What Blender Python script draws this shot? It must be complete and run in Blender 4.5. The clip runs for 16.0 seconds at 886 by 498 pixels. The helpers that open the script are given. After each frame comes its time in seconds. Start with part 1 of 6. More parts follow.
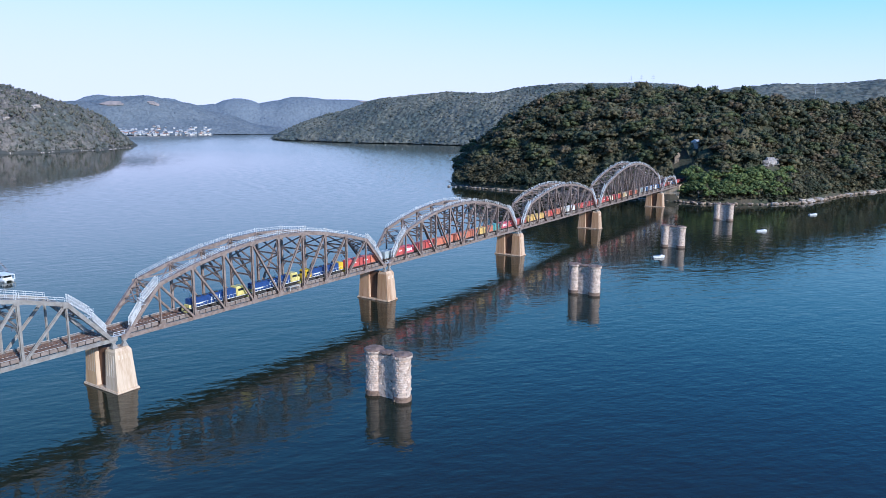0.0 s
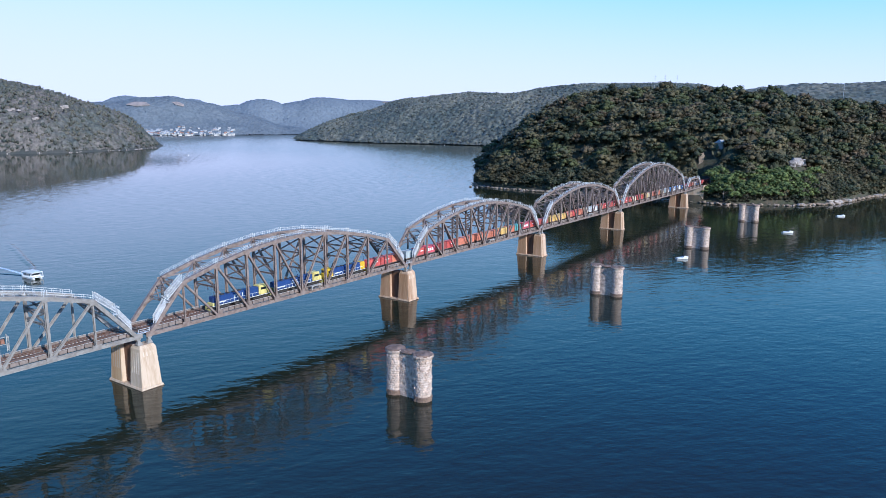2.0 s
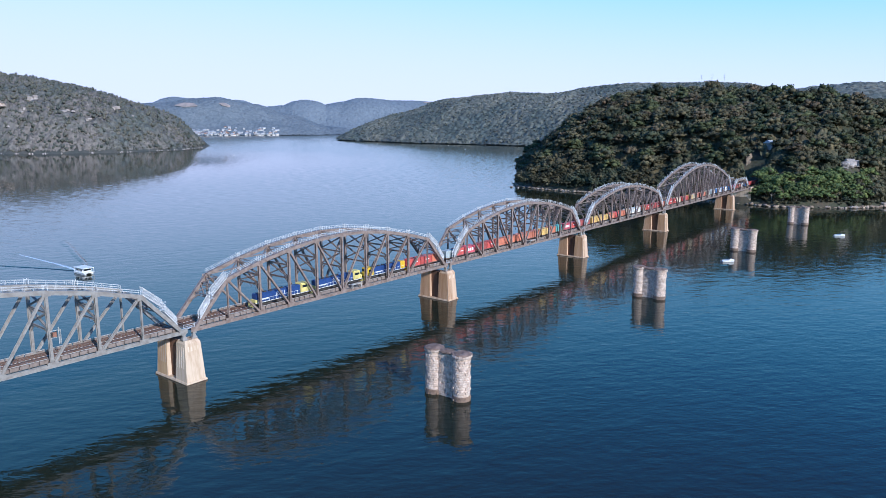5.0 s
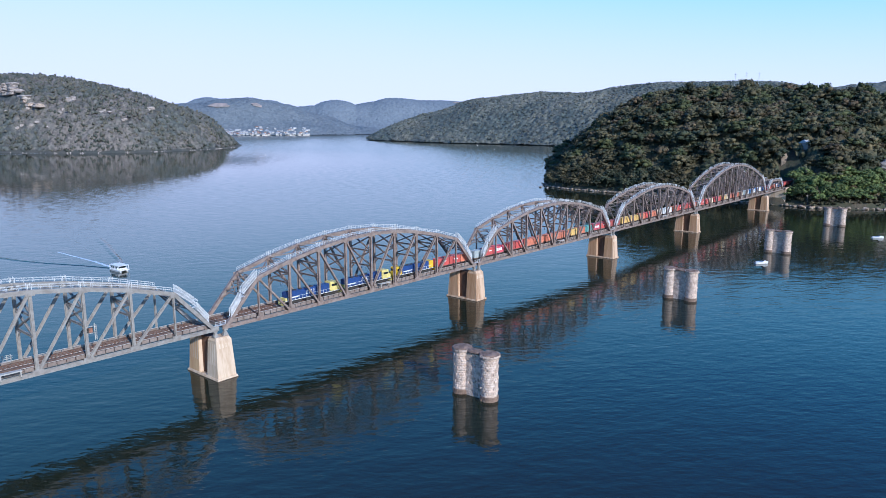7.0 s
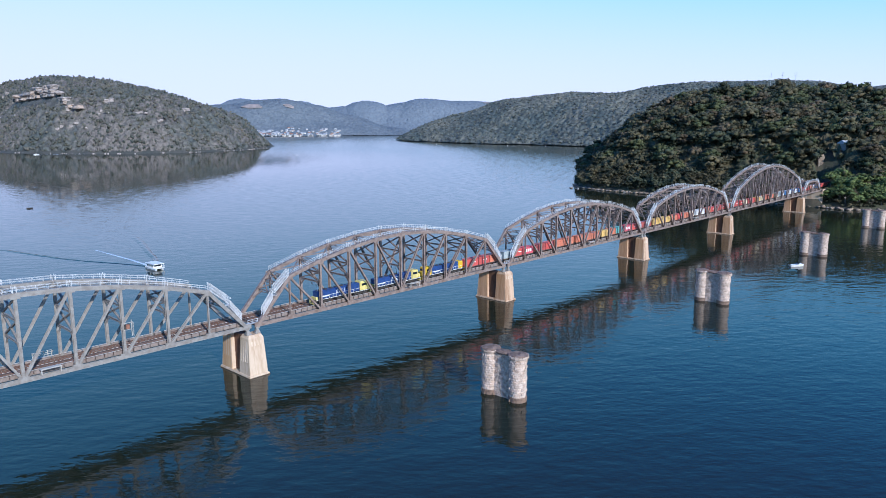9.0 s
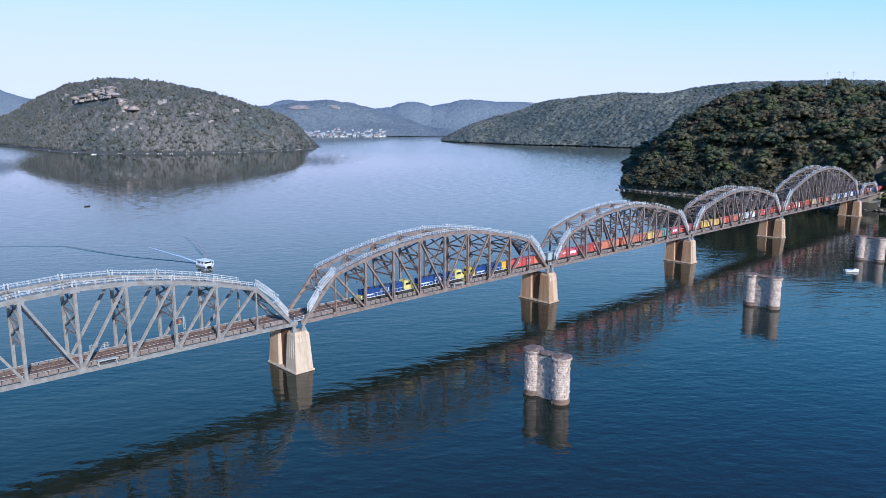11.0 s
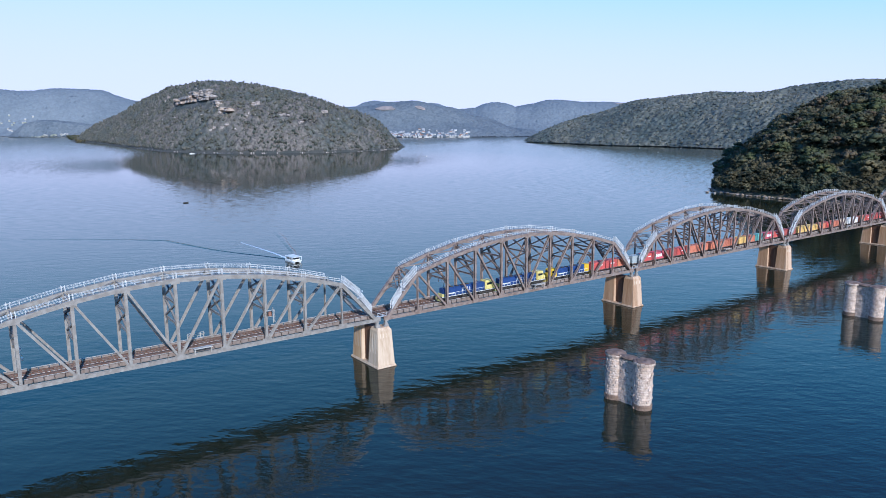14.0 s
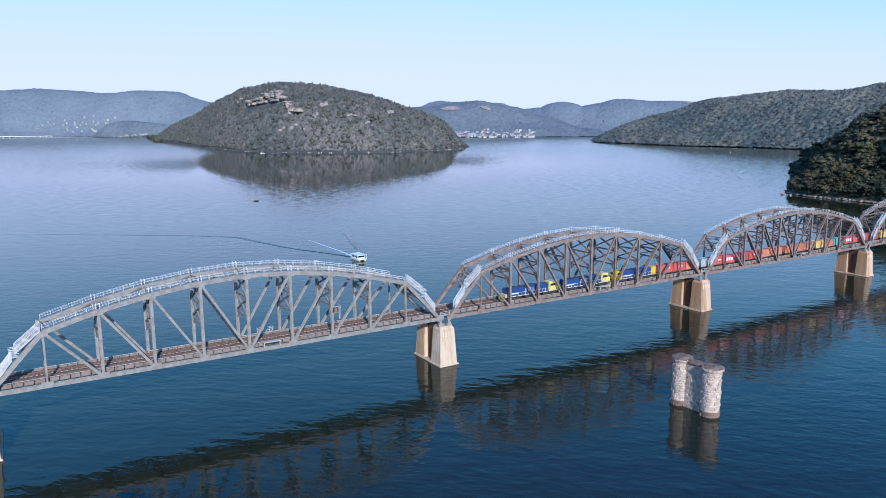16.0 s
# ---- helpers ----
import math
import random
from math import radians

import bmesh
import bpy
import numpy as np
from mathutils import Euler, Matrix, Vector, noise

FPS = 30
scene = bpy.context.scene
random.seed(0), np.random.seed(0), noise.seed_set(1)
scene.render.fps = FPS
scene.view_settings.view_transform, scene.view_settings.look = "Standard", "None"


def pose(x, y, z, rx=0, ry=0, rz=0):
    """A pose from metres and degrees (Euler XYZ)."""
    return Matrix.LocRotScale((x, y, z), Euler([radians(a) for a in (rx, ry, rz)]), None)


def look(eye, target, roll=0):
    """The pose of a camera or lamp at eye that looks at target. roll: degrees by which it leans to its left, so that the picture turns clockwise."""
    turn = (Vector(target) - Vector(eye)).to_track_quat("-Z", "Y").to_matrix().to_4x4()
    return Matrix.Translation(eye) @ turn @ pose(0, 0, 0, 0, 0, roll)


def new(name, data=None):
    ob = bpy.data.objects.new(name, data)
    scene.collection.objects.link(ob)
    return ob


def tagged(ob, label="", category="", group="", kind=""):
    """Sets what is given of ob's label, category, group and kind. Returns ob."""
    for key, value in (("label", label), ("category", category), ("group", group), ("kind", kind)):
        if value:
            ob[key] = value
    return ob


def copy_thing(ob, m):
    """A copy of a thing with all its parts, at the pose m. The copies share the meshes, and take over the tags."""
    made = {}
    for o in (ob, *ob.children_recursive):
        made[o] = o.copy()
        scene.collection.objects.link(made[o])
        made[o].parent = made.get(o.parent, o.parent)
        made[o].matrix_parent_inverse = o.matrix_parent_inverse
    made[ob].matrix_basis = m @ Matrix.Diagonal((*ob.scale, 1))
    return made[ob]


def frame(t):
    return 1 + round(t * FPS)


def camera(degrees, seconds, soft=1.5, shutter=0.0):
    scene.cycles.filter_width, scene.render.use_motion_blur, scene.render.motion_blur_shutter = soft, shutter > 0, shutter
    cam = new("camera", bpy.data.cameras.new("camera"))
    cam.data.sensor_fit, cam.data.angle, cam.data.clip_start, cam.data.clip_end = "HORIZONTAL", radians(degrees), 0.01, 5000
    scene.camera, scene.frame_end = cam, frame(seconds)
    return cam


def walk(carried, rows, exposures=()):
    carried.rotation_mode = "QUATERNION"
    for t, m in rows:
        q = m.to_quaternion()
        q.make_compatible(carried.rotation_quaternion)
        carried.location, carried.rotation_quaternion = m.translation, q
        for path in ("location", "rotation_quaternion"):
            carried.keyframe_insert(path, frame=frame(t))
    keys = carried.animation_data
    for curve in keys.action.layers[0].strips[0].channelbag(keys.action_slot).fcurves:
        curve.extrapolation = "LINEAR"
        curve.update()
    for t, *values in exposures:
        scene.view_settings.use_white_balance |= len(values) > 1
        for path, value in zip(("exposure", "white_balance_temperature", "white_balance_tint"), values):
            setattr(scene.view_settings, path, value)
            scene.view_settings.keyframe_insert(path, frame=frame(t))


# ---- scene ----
cam = camera(64.39, 16.0, 0.85)
PATH = [
    (0, (-97.17, -164.16, 66.52), (-14.65, -110.52, 48.77), 0.12),
    (0.5, (-97.17, -164.15, 66.52), (-15.09, -109.85, 48.79), 0.11),
    (1, (-97.19, -164.13, 66.49), (-15.52, -109.21, 48.78), 0.12),
    (1.5, (-97.16, -164.07, 66.44), (-15.88, -108.57, 48.72), 0.10),
    (2, (-97.10, -164.03, 66.37), (-16.26, -107.90, 48.66), 0.09),
    (2.5, (-97.04, -164.05, 66.27), (-16.68, -107.22, 48.58), 0.05),
    (3, (-97.03, -164.05, 66.23), (-17.22, -106.45, 48.52), 0.06),
    (3.5, (-96.99, -164.05, 66.21), (-17.76, -105.66, 48.50), 0.02),
    (4, (-96.93, -164.00, 66.19), (-18.28, -104.84, 48.50), 0.04),
    (6.5, (-96.91, -163.97, 66.17), (-21.37, -100.87, 48.48), -0.01),
    (7, (-96.97, -164.05, 66.20), (-22.09, -100.18, 48.50), -0.02),
    (7.5, (-97.08, -164.21, 66.24), (-22.88, -99.54, 48.56), -0.03),
    (8, (-97.21, -164.35, 66.28), (-23.72, -98.88, 48.61), -0.07),
    (10.5, (-98.11, -164.94, 66.30), (-28.91, -94.91, 48.79), -0.08),
    (11, (-98.30, -165.08, 66.29), (-30.49, -93.69, 48.80), -0.09),
    (11.5, (-98.47, -165.22, 66.30), (-32.00, -92.58, 48.84), -0.10),
    (12, (-98.62, -165.38, 66.30), (-33.60, -91.43, 48.85), -0.09),
    (12.5, (-98.76, -165.51, 66.30), (-35.21, -90.29, 48.88), -0.10),
    (13, (-98.88, -165.64, 66.32), (-36.84, -89.17, 48.91), -0.12),
    (13.5, (-99.03, -165.77, 66.33), (-38.50, -88.10, 48.94), -0.11),
    (14, (-99.19, -165.92, 66.32), (-40.21, -87.07, 48.92), -0.13),
    (14.5, (-99.38, -166.08, 66.30), (-41.98, -86.06, 48.93), -0.12),
    (15, (-99.55, -166.23, 66.30), (-44.00, -84.91, 48.94), -0.19),
    (15.5, (-99.70, -166.34, 66.33), (-46.11, -83.72, 48.95), -0.21),
    (16, (-99.81, -166.47, 66.39), (-48.22, -82.59, 49.01), -0.23),
]
walk(cam, [(t, look(eye, target, roll)) for t, eye, target, roll in PATH], [(0, 0.21, 5350, 12), (16, 0.12, 5350, 12)])

# ---- world, sun ----
SUN_DIR = Vector((-0.28, -0.96, 0.0)).normalized()
SUN_EL = radians(25)
world = bpy.data.worlds.new("World")
scene.world = world
world.use_nodes = True
wn = world.node_tree
sky = wn.nodes.new("ShaderNodeTexSky")
sky.sky_type = "NISHITA"
sky.sun_disc = False
sky.sun_elevation = SUN_EL
sky.sun_rotation = math.atan2(SUN_DIR.x, SUN_DIR.y)
sky.altitude = 60
sky.air_density = 1.0
sky.dust_density = 0.0
sky.ozone_density = 1.6
wn.nodes["Background"].inputs["Strength"].default_value = 0.15
# thin haze: each channel levels off towards the bright horizon and stays deep overhead
split = wn.nodes.new("ShaderNodeSeparateColor")
join = wn.nodes.new("ShaderNodeCombineColor")
wn.links.new(sky.outputs["Color"], split.inputs["Color"])
for channel, most, half, power in (("Red", 5.2, 25.0, 3.0), ("Green", 5.25, 13.5, 3.0), ("Blue", 6.6, 13.5, 3.0)):
    raised = wn.nodes.new("ShaderNodeMath")
    raised.operation = "POWER"
    raised.inputs[1].default_value = power
    wn.links.new(split.outputs[channel], raised.inputs[0])
    lift = wn.nodes.new("ShaderNodeMath")
    lift.operation = "ADD"
    lift.inputs[1].default_value = half
    wn.links.new(raised.outputs[0], lift.inputs[0])
    level = wn.nodes.new("ShaderNodeMath")
    level.operation = "DIVIDE"
    wn.links.new(raised.outputs[0], level.inputs[0])
    wn.links.new(lift.outputs[0], level.inputs[1])
    scale_up = wn.nodes.new("ShaderNodeMath")
    scale_up.operation = "MULTIPLY"
    scale_up.inputs[1].default_value = most
    wn.links.new(level.outputs[0], scale_up.inputs[0])
    wn.links.new(scale_up.outputs[0], join.inputs[channel])
wn.links.new(join.outputs["Color"], wn.nodes["Background"].inputs["Color"])
sun_data = bpy.data.lights.new("sun", "SUN")
sun_data.energy = 4.5
sun_data.angle = radians(0.6)
sun_data.color = (1.0, 0.93, 0.82)
sun = new("sun", sun_data)
sun_vec = Vector((SUN_DIR.x * math.cos(SUN_EL), SUN_DIR.y * math.cos(SUN_EL), math.sin(SUN_EL)))
sun.matrix_world = look(sun_vec * 500, (0, 0, 0))
scene.view_settings.exposure = 0.0


# ---- materials ----
def material(name, color, rough=0.7, metal=0.0, color2=None, scale=1.0, bump=0.0, bump_scale=None, stretch=(1, 1, 1),
             island=None, per_object=None, mix=(0.35, 0.65), spec=0.5, cells=0, spread=0.3):
    """Principled surface: two-scale noise between two colours, optional bump, island or object tints."""
    m = bpy.data.materials.new(name)
    m.use_nodes = True
    nt = m.node_tree
    nd, lk = nt.nodes, nt.links
    bsdf = nd["Principled BSDF"]
    bsdf.inputs["Roughness"].default_value = rough
    bsdf.inputs["Metallic"].default_value = metal
    bsdf.inputs["Specular IOR Level"].default_value = spec
    co = nd.new("ShaderNodeNewGeometry")
    mp = nd.new("ShaderNodeMapping")
    mp.inputs["Scale"].default_value = stretch
    lk.new(co.outputs["Position"], mp.inputs["Vector"])
    n1 = nd.new("ShaderNodeTexNoise")
    n1.inputs["Scale"].default_value = scale
    n1.inputs["Detail"].default_value = 5
    lk.new(mp.outputs["Vector"], n1.inputs["Vector"])
    n2 = nd.new("ShaderNodeTexNoise")
    n2.inputs["Scale"].default_value = scale * 7
    n2.inputs["Detail"].default_value = 3
    lk.new(mp.outputs["Vector"], n2.inputs["Vector"])
    add = nd.new("ShaderNodeMath")
    add.operation = "MULTIPLY_ADD"
    lk.new(n2.outputs["Fac"], add.inputs[0])
    add.inputs[1].default_value = 0.5
    lk.new(n1.outputs["Fac"], add.inputs[2])
    ramp = nd.new("ShaderNodeMapRange")
    ramp.inputs["From Min"].default_value = mix[0] + 0.25
    ramp.inputs["From Max"].default_value = mix[1] + 0.25
    lk.new(add.outputs[0], ramp.inputs["Value"])
    mx = nd.new("ShaderNodeMix")
    mx.data_type = "RGBA"
    lk.new(ramp.outputs["Result"], mx.inputs["Factor"])
    mx.inputs["A"].default_value = (*color, 1)
    mx.inputs["B"].default_value = (*(color2 or [c * 0.75 for c in color]), 1)
    out = mx.outputs["Result"]
    for source, tint in (("island", island), ("object", per_object)):
        if not tint:
            continue
        if source == "island":
            rnd = co.outputs["Random Per Island"]
        else:
            rnd = nd.new("ShaderNodeObjectInfo").outputs["Random"]
        cr = nd.new("ShaderNodeValToRGB")
        cr.color_ramp.interpolation = "CONSTANT" if source == "island" else "LINEAR"
        els = cr.color_ramp.elements
        for i, c in enumerate(tint):
            e = els[i] if i < 2 else els.new(0.5)
            e.color = (*c, 1)
        for i in range(len(tint)):
            els[i].position = i / len(tint)
        lk.new(rnd, cr.inputs["Fac"])
        mul = nd.new("ShaderNodeMix")
        mul.data_type = "RGBA"
        mul.blend_type = "MULTIPLY"
        mul.inputs["Factor"].default_value = 1
        lk.new(out, mul.inputs["A"])
        lk.new(cr.outputs["Color"], mul.inputs["B"])
        out = mul.outputs["Result"]
    if cells:
        # one tone for each crown of a closed canopy
        vo = nd.new("ShaderNodeTexVoronoi")
        vo.inputs["Scale"].default_value = cells
        lk.new(co.outputs["Position"], vo.inputs["Vector"])
        bw = nd.new("ShaderNodeSeparateColor")
        lk.new(vo.outputs["Color"], bw.inputs["Color"])
        tone = nd.new("ShaderNodeMapRange")
        tone.inputs["To Min"].default_value = 1 - spread
        tone.inputs["To Max"].default_value = 1 + spread
        lk.new(bw.outputs["Red"], tone.inputs["Value"])
        mul = nd.new("ShaderNodeVectorMath")
        mul.operation = "SCALE"
        lk.new(out, mul.inputs[0])
        lk.new(tone.outputs["Result"], mul.inputs["Scale"])
        out = mul.outputs["Vector"]
    lk.new(out, bsdf.inputs["Base Color"])
    if bump:
        bp = nd.new("ShaderNodeBump")
        bp.inputs["Distance"].default_value = bump
        bp.inputs["Strength"].default_value = 1.0
        n3 = nd.new("ShaderNodeTexNoise")
        n3.inputs["Scale"].default_value = bump_scale or scale * 4
        n3.inputs["Detail"].default_value = 4
        lk.new(mp.outputs["Vector"], n3.inputs["Vector"])
        lk.new(n3.outputs["Fac"], bp.inputs["Height"])
        lk.new(bp.outputs["Normal"], bsdf.inputs["Normal"])
    return m


def water_material():
    """Estuary water: dark green-blue body, ripples of three lengths, calmer and breezier patches."""
    m = bpy.data.materials.new("water")
    m.use_nodes = True
    nd, lk = m.node_tree.nodes, m.node_tree.links
    bsdf = nd["Principled BSDF"]
    bsdf.inputs["Base Color"].default_value = (0.0165, 0.0205, 0.0115, 1)
    bsdf.inputs["Roughness"].default_value = 0.04
    bsdf.inputs["IOR"].default_value = 1.48
    bsdf.inputs["Specular Tint"].default_value = (0.14, 0.12, 0.25, 1)
    geo = nd.new("ShaderNodeNewGeometry")
    total = None
    for scale, height, stretch, turn in ((0.42, 0.095, (1, 2.0, 1), 45), (0.15, 0.14, (1, 2.2, 1), 60), (1.2, 0.022, (1, 1.6, 1), 35)):
        mp = nd.new("ShaderNodeMapping")
        mp.vector_type = "TEXTURE"
        mp.inputs["Scale"].default_value = stretch
        mp.inputs["Rotation"].default_value = (0, 0, radians(turn))
        lk.new(geo.outputs["Position"], mp.inputs["Vector"])
        n = nd.new("ShaderNodeTexNoise")
        n.inputs["Scale"].default_value = scale
        n.inputs["Detail"].default_value = 2
        lk.new(mp.outputs["Vector"], n.inputs["Vector"])
        ma = nd.new("ShaderNodeMath")
        ma.operation = "MULTIPLY_ADD"
        lk.new(n.outputs["Fac"], ma.inputs[0])
        ma.inputs[1].default_value = height
        if total:
            lk.new(total, ma.inputs[2])
        else:
            ma.inputs[2].default_value = 0
        total = ma.outputs[0]
    patch = nd.new("ShaderNodeTexNoise")
    patch.inputs["Scale"].default_value = 0.004
    patch.inputs["Detail"].default_value = 3
    lk.new(geo.outputs["Position"], patch.inputs["Vector"])
    rng = nd.new("ShaderNodeMapRange")
    rng.inputs["From Min"].default_value = 0.35
    rng.inputs["From Max"].default_value = 0.65
    rng.inputs["To Min"].default_value = 0.55
    rng.inputs["To Max"].default_value = 1.15
    lk.new(patch.outputs["Fac"], rng.inputs["Value"])
    # open water away from the bridge is finely ruffled by the breeze
    dist = nd.new("ShaderNodeVectorMath")
    dist.operation = "DISTANCE"
    lk.new(geo.outputs["Position"], dist.inputs[0])
    dist.inputs[1].default_value = (0, -80, 0)
    breeze = nd.new("ShaderNodeMapRange")
    breeze.inputs["From Min"].default_value = 140
    breeze.inputs["From Max"].default_value = 800
    breeze.inputs["To Min"].default_value = 0.0
    breeze.inputs["To Max"].default_value = 1.0
    lk.new(dist.outputs["Value"], breeze.inputs["Value"])
    # sheltered water in the lee of the island, the river hill and the headland lies calmer
    lee = None
    for place, reach in (((380, 1000, 0), 760), ((520, 1330, 0), 330), ((1880, 1130, 0), 520)):
        near = nd.new("ShaderNodeVectorMath")
        near.operation = "DISTANCE"
        lk.new(geo.outputs["Position"], near.inputs[0])
        near.inputs[1].default_value = place
        fall = nd.new("ShaderNodeMapRange")
        fall.interpolation_type = "SMOOTHSTEP"
        fall.inputs["From Min"].default_value = reach * 0.1
        fall.inputs["From Max"].default_value = reach
        lk.new(near.outputs["Value"], fall.inputs["Value"])
        if lee:
            least = nd.new("ShaderNodeMath")
            least.operation = "MULTIPLY"
            lk.new(lee, least.inputs[0])
            lk.new(fall.outputs["Result"], least.inputs[1])
            lee = least.outputs[0]
        else:
            lee = fall.outputs["Result"]
    open_water = nd.new("ShaderNodeMath")
    open_water.operation = "MULTIPLY"
    lk.new(breeze.outputs["Result"], open_water.inputs[0])
    lk.new(lee, open_water.inputs[1])
    ruffle = nd.new("ShaderNodeMath")
    ruffle.operation = "MULTIPLY_ADD"
    lk.new(open_water.outputs[0], ruffle.inputs[0])
    ruffle.inputs[1].default_value = 0.03
    ruffle.inputs[2].default_value = 0.04
    lk.new(ruffle.outputs[0], bsdf.inputs["Roughness"])
    calm = nd.new("ShaderNodeMath")
    calm.operation = "MULTIPLY_ADD"
    lk.new(breeze.outputs["Result"], calm.inputs[0])
    calm.inputs[1].default_value = -0.84
    calm.inputs[2].default_value = 1.0
    both = nd.new("ShaderNodeMath")
    both.operation = "MULTIPLY"
    lk.new(rng.outputs["Result"], both.inputs[0])
    lk.new(calm.outputs[0], both.inputs[1])
    bp = nd.new("ShaderNodeBump")
    bp.inputs["Distance"].default_value = 1.0
    lk.new(both.outputs[0], bp.inputs["Strength"])
    lk.new(total, bp.inputs["Height"])
    # fixed tilt added to open-water normals, so they mirror sky above the hills
    lean = nd.new("ShaderNodeVectorMath")
    lean.operation = "SCALE"
    lean.inputs[0].default_value = (-0.6, -0.8, 0)
    much = nd.new("ShaderNodeMath")
    much.operation = "MULTIPLY"
    reach_out = nd.new("ShaderNodeMapRange")
    reach_out.interpolation_type = "SMOOTHSTEP"
    reach_out.inputs["From Min"].default_value = 120
    reach_out.inputs["From Max"].default_value = 1100
    reach_out.inputs["To Max"].default_value = 0.04
    lk.new(dist.outputs["Value"], reach_out.inputs["Value"])
    lk.new(reach_out.outputs["Result"], much.inputs[0])
    lk.new(lee, much.inputs[1])
    # the lean comes in cat's-paws, so reflections break up into bars
    paw_map = nd.new("ShaderNodeMapping")
    paw_map.vector_type = "TEXTURE"
    paw_map.inputs["Scale"].default_value = (1, 3.0, 1)
    paw_map.inputs["Rotation"].default_value = (0, 0, radians(62))
    lk.new(geo.outputs["Position"], paw_map.inputs["Vector"])
    paw = nd.new("ShaderNodeTexNoise")
    paw.inputs["Scale"].default_value = 0.34
    paw.inputs["Detail"].default_value = 3
    lk.new(paw_map.outputs["Vector"], paw.inputs["Vector"])
    gust = nd.new("ShaderNodeMapRange")
    gust.inputs["From Min"].default_value = 0.34
    gust.inputs["From Max"].default_value = 0.66
    gust.inputs["To Min"].default_value = 0.1
    gust.inputs["To Max"].default_value = 1.9
    lk.new(paw.outputs["Fac"], gust.inputs["Value"])
    gusty = nd.new("ShaderNodeMath")
    gusty.operation = "MULTIPLY"
    lk.new(much.outputs[0], gusty.inputs[0])
    lk.new(gust.outputs["Result"], gusty.inputs[1])
    lk.new(gusty.outputs[0], lean.inputs["Scale"])
    tilt = nd.new("ShaderNodeVectorMath")
    lk.new(bp.outputs["Normal"], tilt.inputs[0])
    lk.new(lean.outputs["Vector"], tilt.inputs[1])
    unit = nd.new("ShaderNodeVectorMath")
    unit.operation = "NORMALIZE"
    lk.new(tilt.outputs["Vector"], unit.inputs[0])
    lk.new(unit.outputs["Vector"], bsdf.inputs["Normal"])
    return m


M_water = water_material()
M_steel = material("pale_weathered_steel", (0.315, 0.290, 0.258), 0.6, 0.1, (0.225, 0.196, 0.170), 0.9, 0.01, 3)
M_steel_dark = material("brown_weathered_steel", (0.300, 0.232, 0.194), 0.6, 0.1, (0.190, 0.132, 0.102), 0.9, 0.01, 3)
M_galv = material("galvanised_rail", (0.70, 0.69, 0.67), 0.5, 0.1, (0.52, 0.51, 0.50), 0.6)
M_kerb = material("pale_deck_kerb", (0.56, 0.50, 0.44), 0.8, 0, (0.42, 0.36, 0.31), 0.8)
M_walk = material("walkway_boards", (0.34, 0.32, 0.30), 0.8, 0, (0.24, 0.22, 0.2), 0.5)
M_concrete = material("stained_concrete", (0.62, 0.475, 0.335), 0.85, 0, (0.44, 0.285, 0.17), 0.5, 0.02, 2, stretch=(1.3, 1.3, 0.1), mix=(0.42, 0.72))
M_concrete_tan = material("tan_stained_concrete", (0.58, 0.405, 0.27), 0.85, 0, (0.36, 0.205, 0.11), 0.6, 0.02, 2, stretch=(1.3, 1.3, 0.09), mix=(0.4, 0.68))
M_rusty = material("rust_washed_concrete", (0.54, 0.315, 0.17), 0.85, 0, (0.36, 0.18, 0.085), 0.5, 0.02, 2, stretch=(1.3, 1.3, 0.08), mix=(0.35, 0.7))
M_tan = material("tan_washed_concrete", (0.50, 0.30, 0.15), 0.85, 0, (0.38, 0.20, 0.09), 0.5, 0.02, 2, stretch=(1.3, 1.3, 0.08), mix=(0.35, 0.7))
M_ochre = material("ochre_washed_concrete", (0.60, 0.40, 0.21), 0.85, 0, (0.46, 0.26, 0.12), 0.5, 0.02, 2, stretch=(1.3, 1.3, 0.08), mix=(0.35, 0.7))
M_groove = material("pale_lime_groove", (0.74, 0.62, 0.48), 0.9, 0, (0.58, 0.44, 0.30), 0.6, stretch=(1, 1, 0.2))
M_tide = material("tide_stain", (0.17, 0.10, 0.06), 0.7, 0, (0.10, 0.07, 0.045), 0.8, 0.03, 3)
M_stone = material("sandstone_blocks", (0.67, 0.535, 0.435), 0.9, 0, (0.44, 0.325, 0.25), 0.9, 0.16, 2.5, island=[(1, 1, 1), (0.92, 0.91, 0.9), (1.08, 1.05, 1.02), (0.86, 0.84, 0.83), (0.98, 0.95, 0.92)])
M_wet_stone = material("tidal_sandstone", (0.26, 0.17, 0.115), 0.8, 0, (0.16, 0.105, 0.075), 0.6, 0.05, 2.5)
M_web = material("dark_rust_web", (0.20, 0.095, 0.05), 0.85, 0, (0.10, 0.05, 0.03), 0.5, 0.02, 2, stretch=(1.3, 1.3, 0.1))
M_cap = material("weedy_rubble", (0.15, 0.092, 0.062), 0.95, 0, (0.26, 0.175, 0.13), 0.6, 0.2, 2)
M_sleeper = material("timber_sleeper", (0.165, 0.076, 0.045), 0.9, 0, (0.215, 0.11, 0.072), 0.8, per_object=[(0.8, 0.8, 0.8), (1.15, 1.1, 1.05)])
M_rail = material("rusty_rail", (0.20, 0.11, 0.075), 0.5, 0.6, (0.30, 0.2, 0.15), 1.0)
M_fascia = material("fascia_steel", (0.285, 0.225, 0.19), 0.75, 0.1, (0.20, 0.15, 0.12), 0.45, stretch=(1, 1, 0.4))
M_white = material("white_paint", (0.86, 0.84, 0.80), 0.5, 0, (0.76, 0.74, 0.70), 0.8)
M_deck = material("deck_boards", (0.175, 0.105, 0.075), 0.9, 0, (0.12, 0.075, 0.055), 0.6)
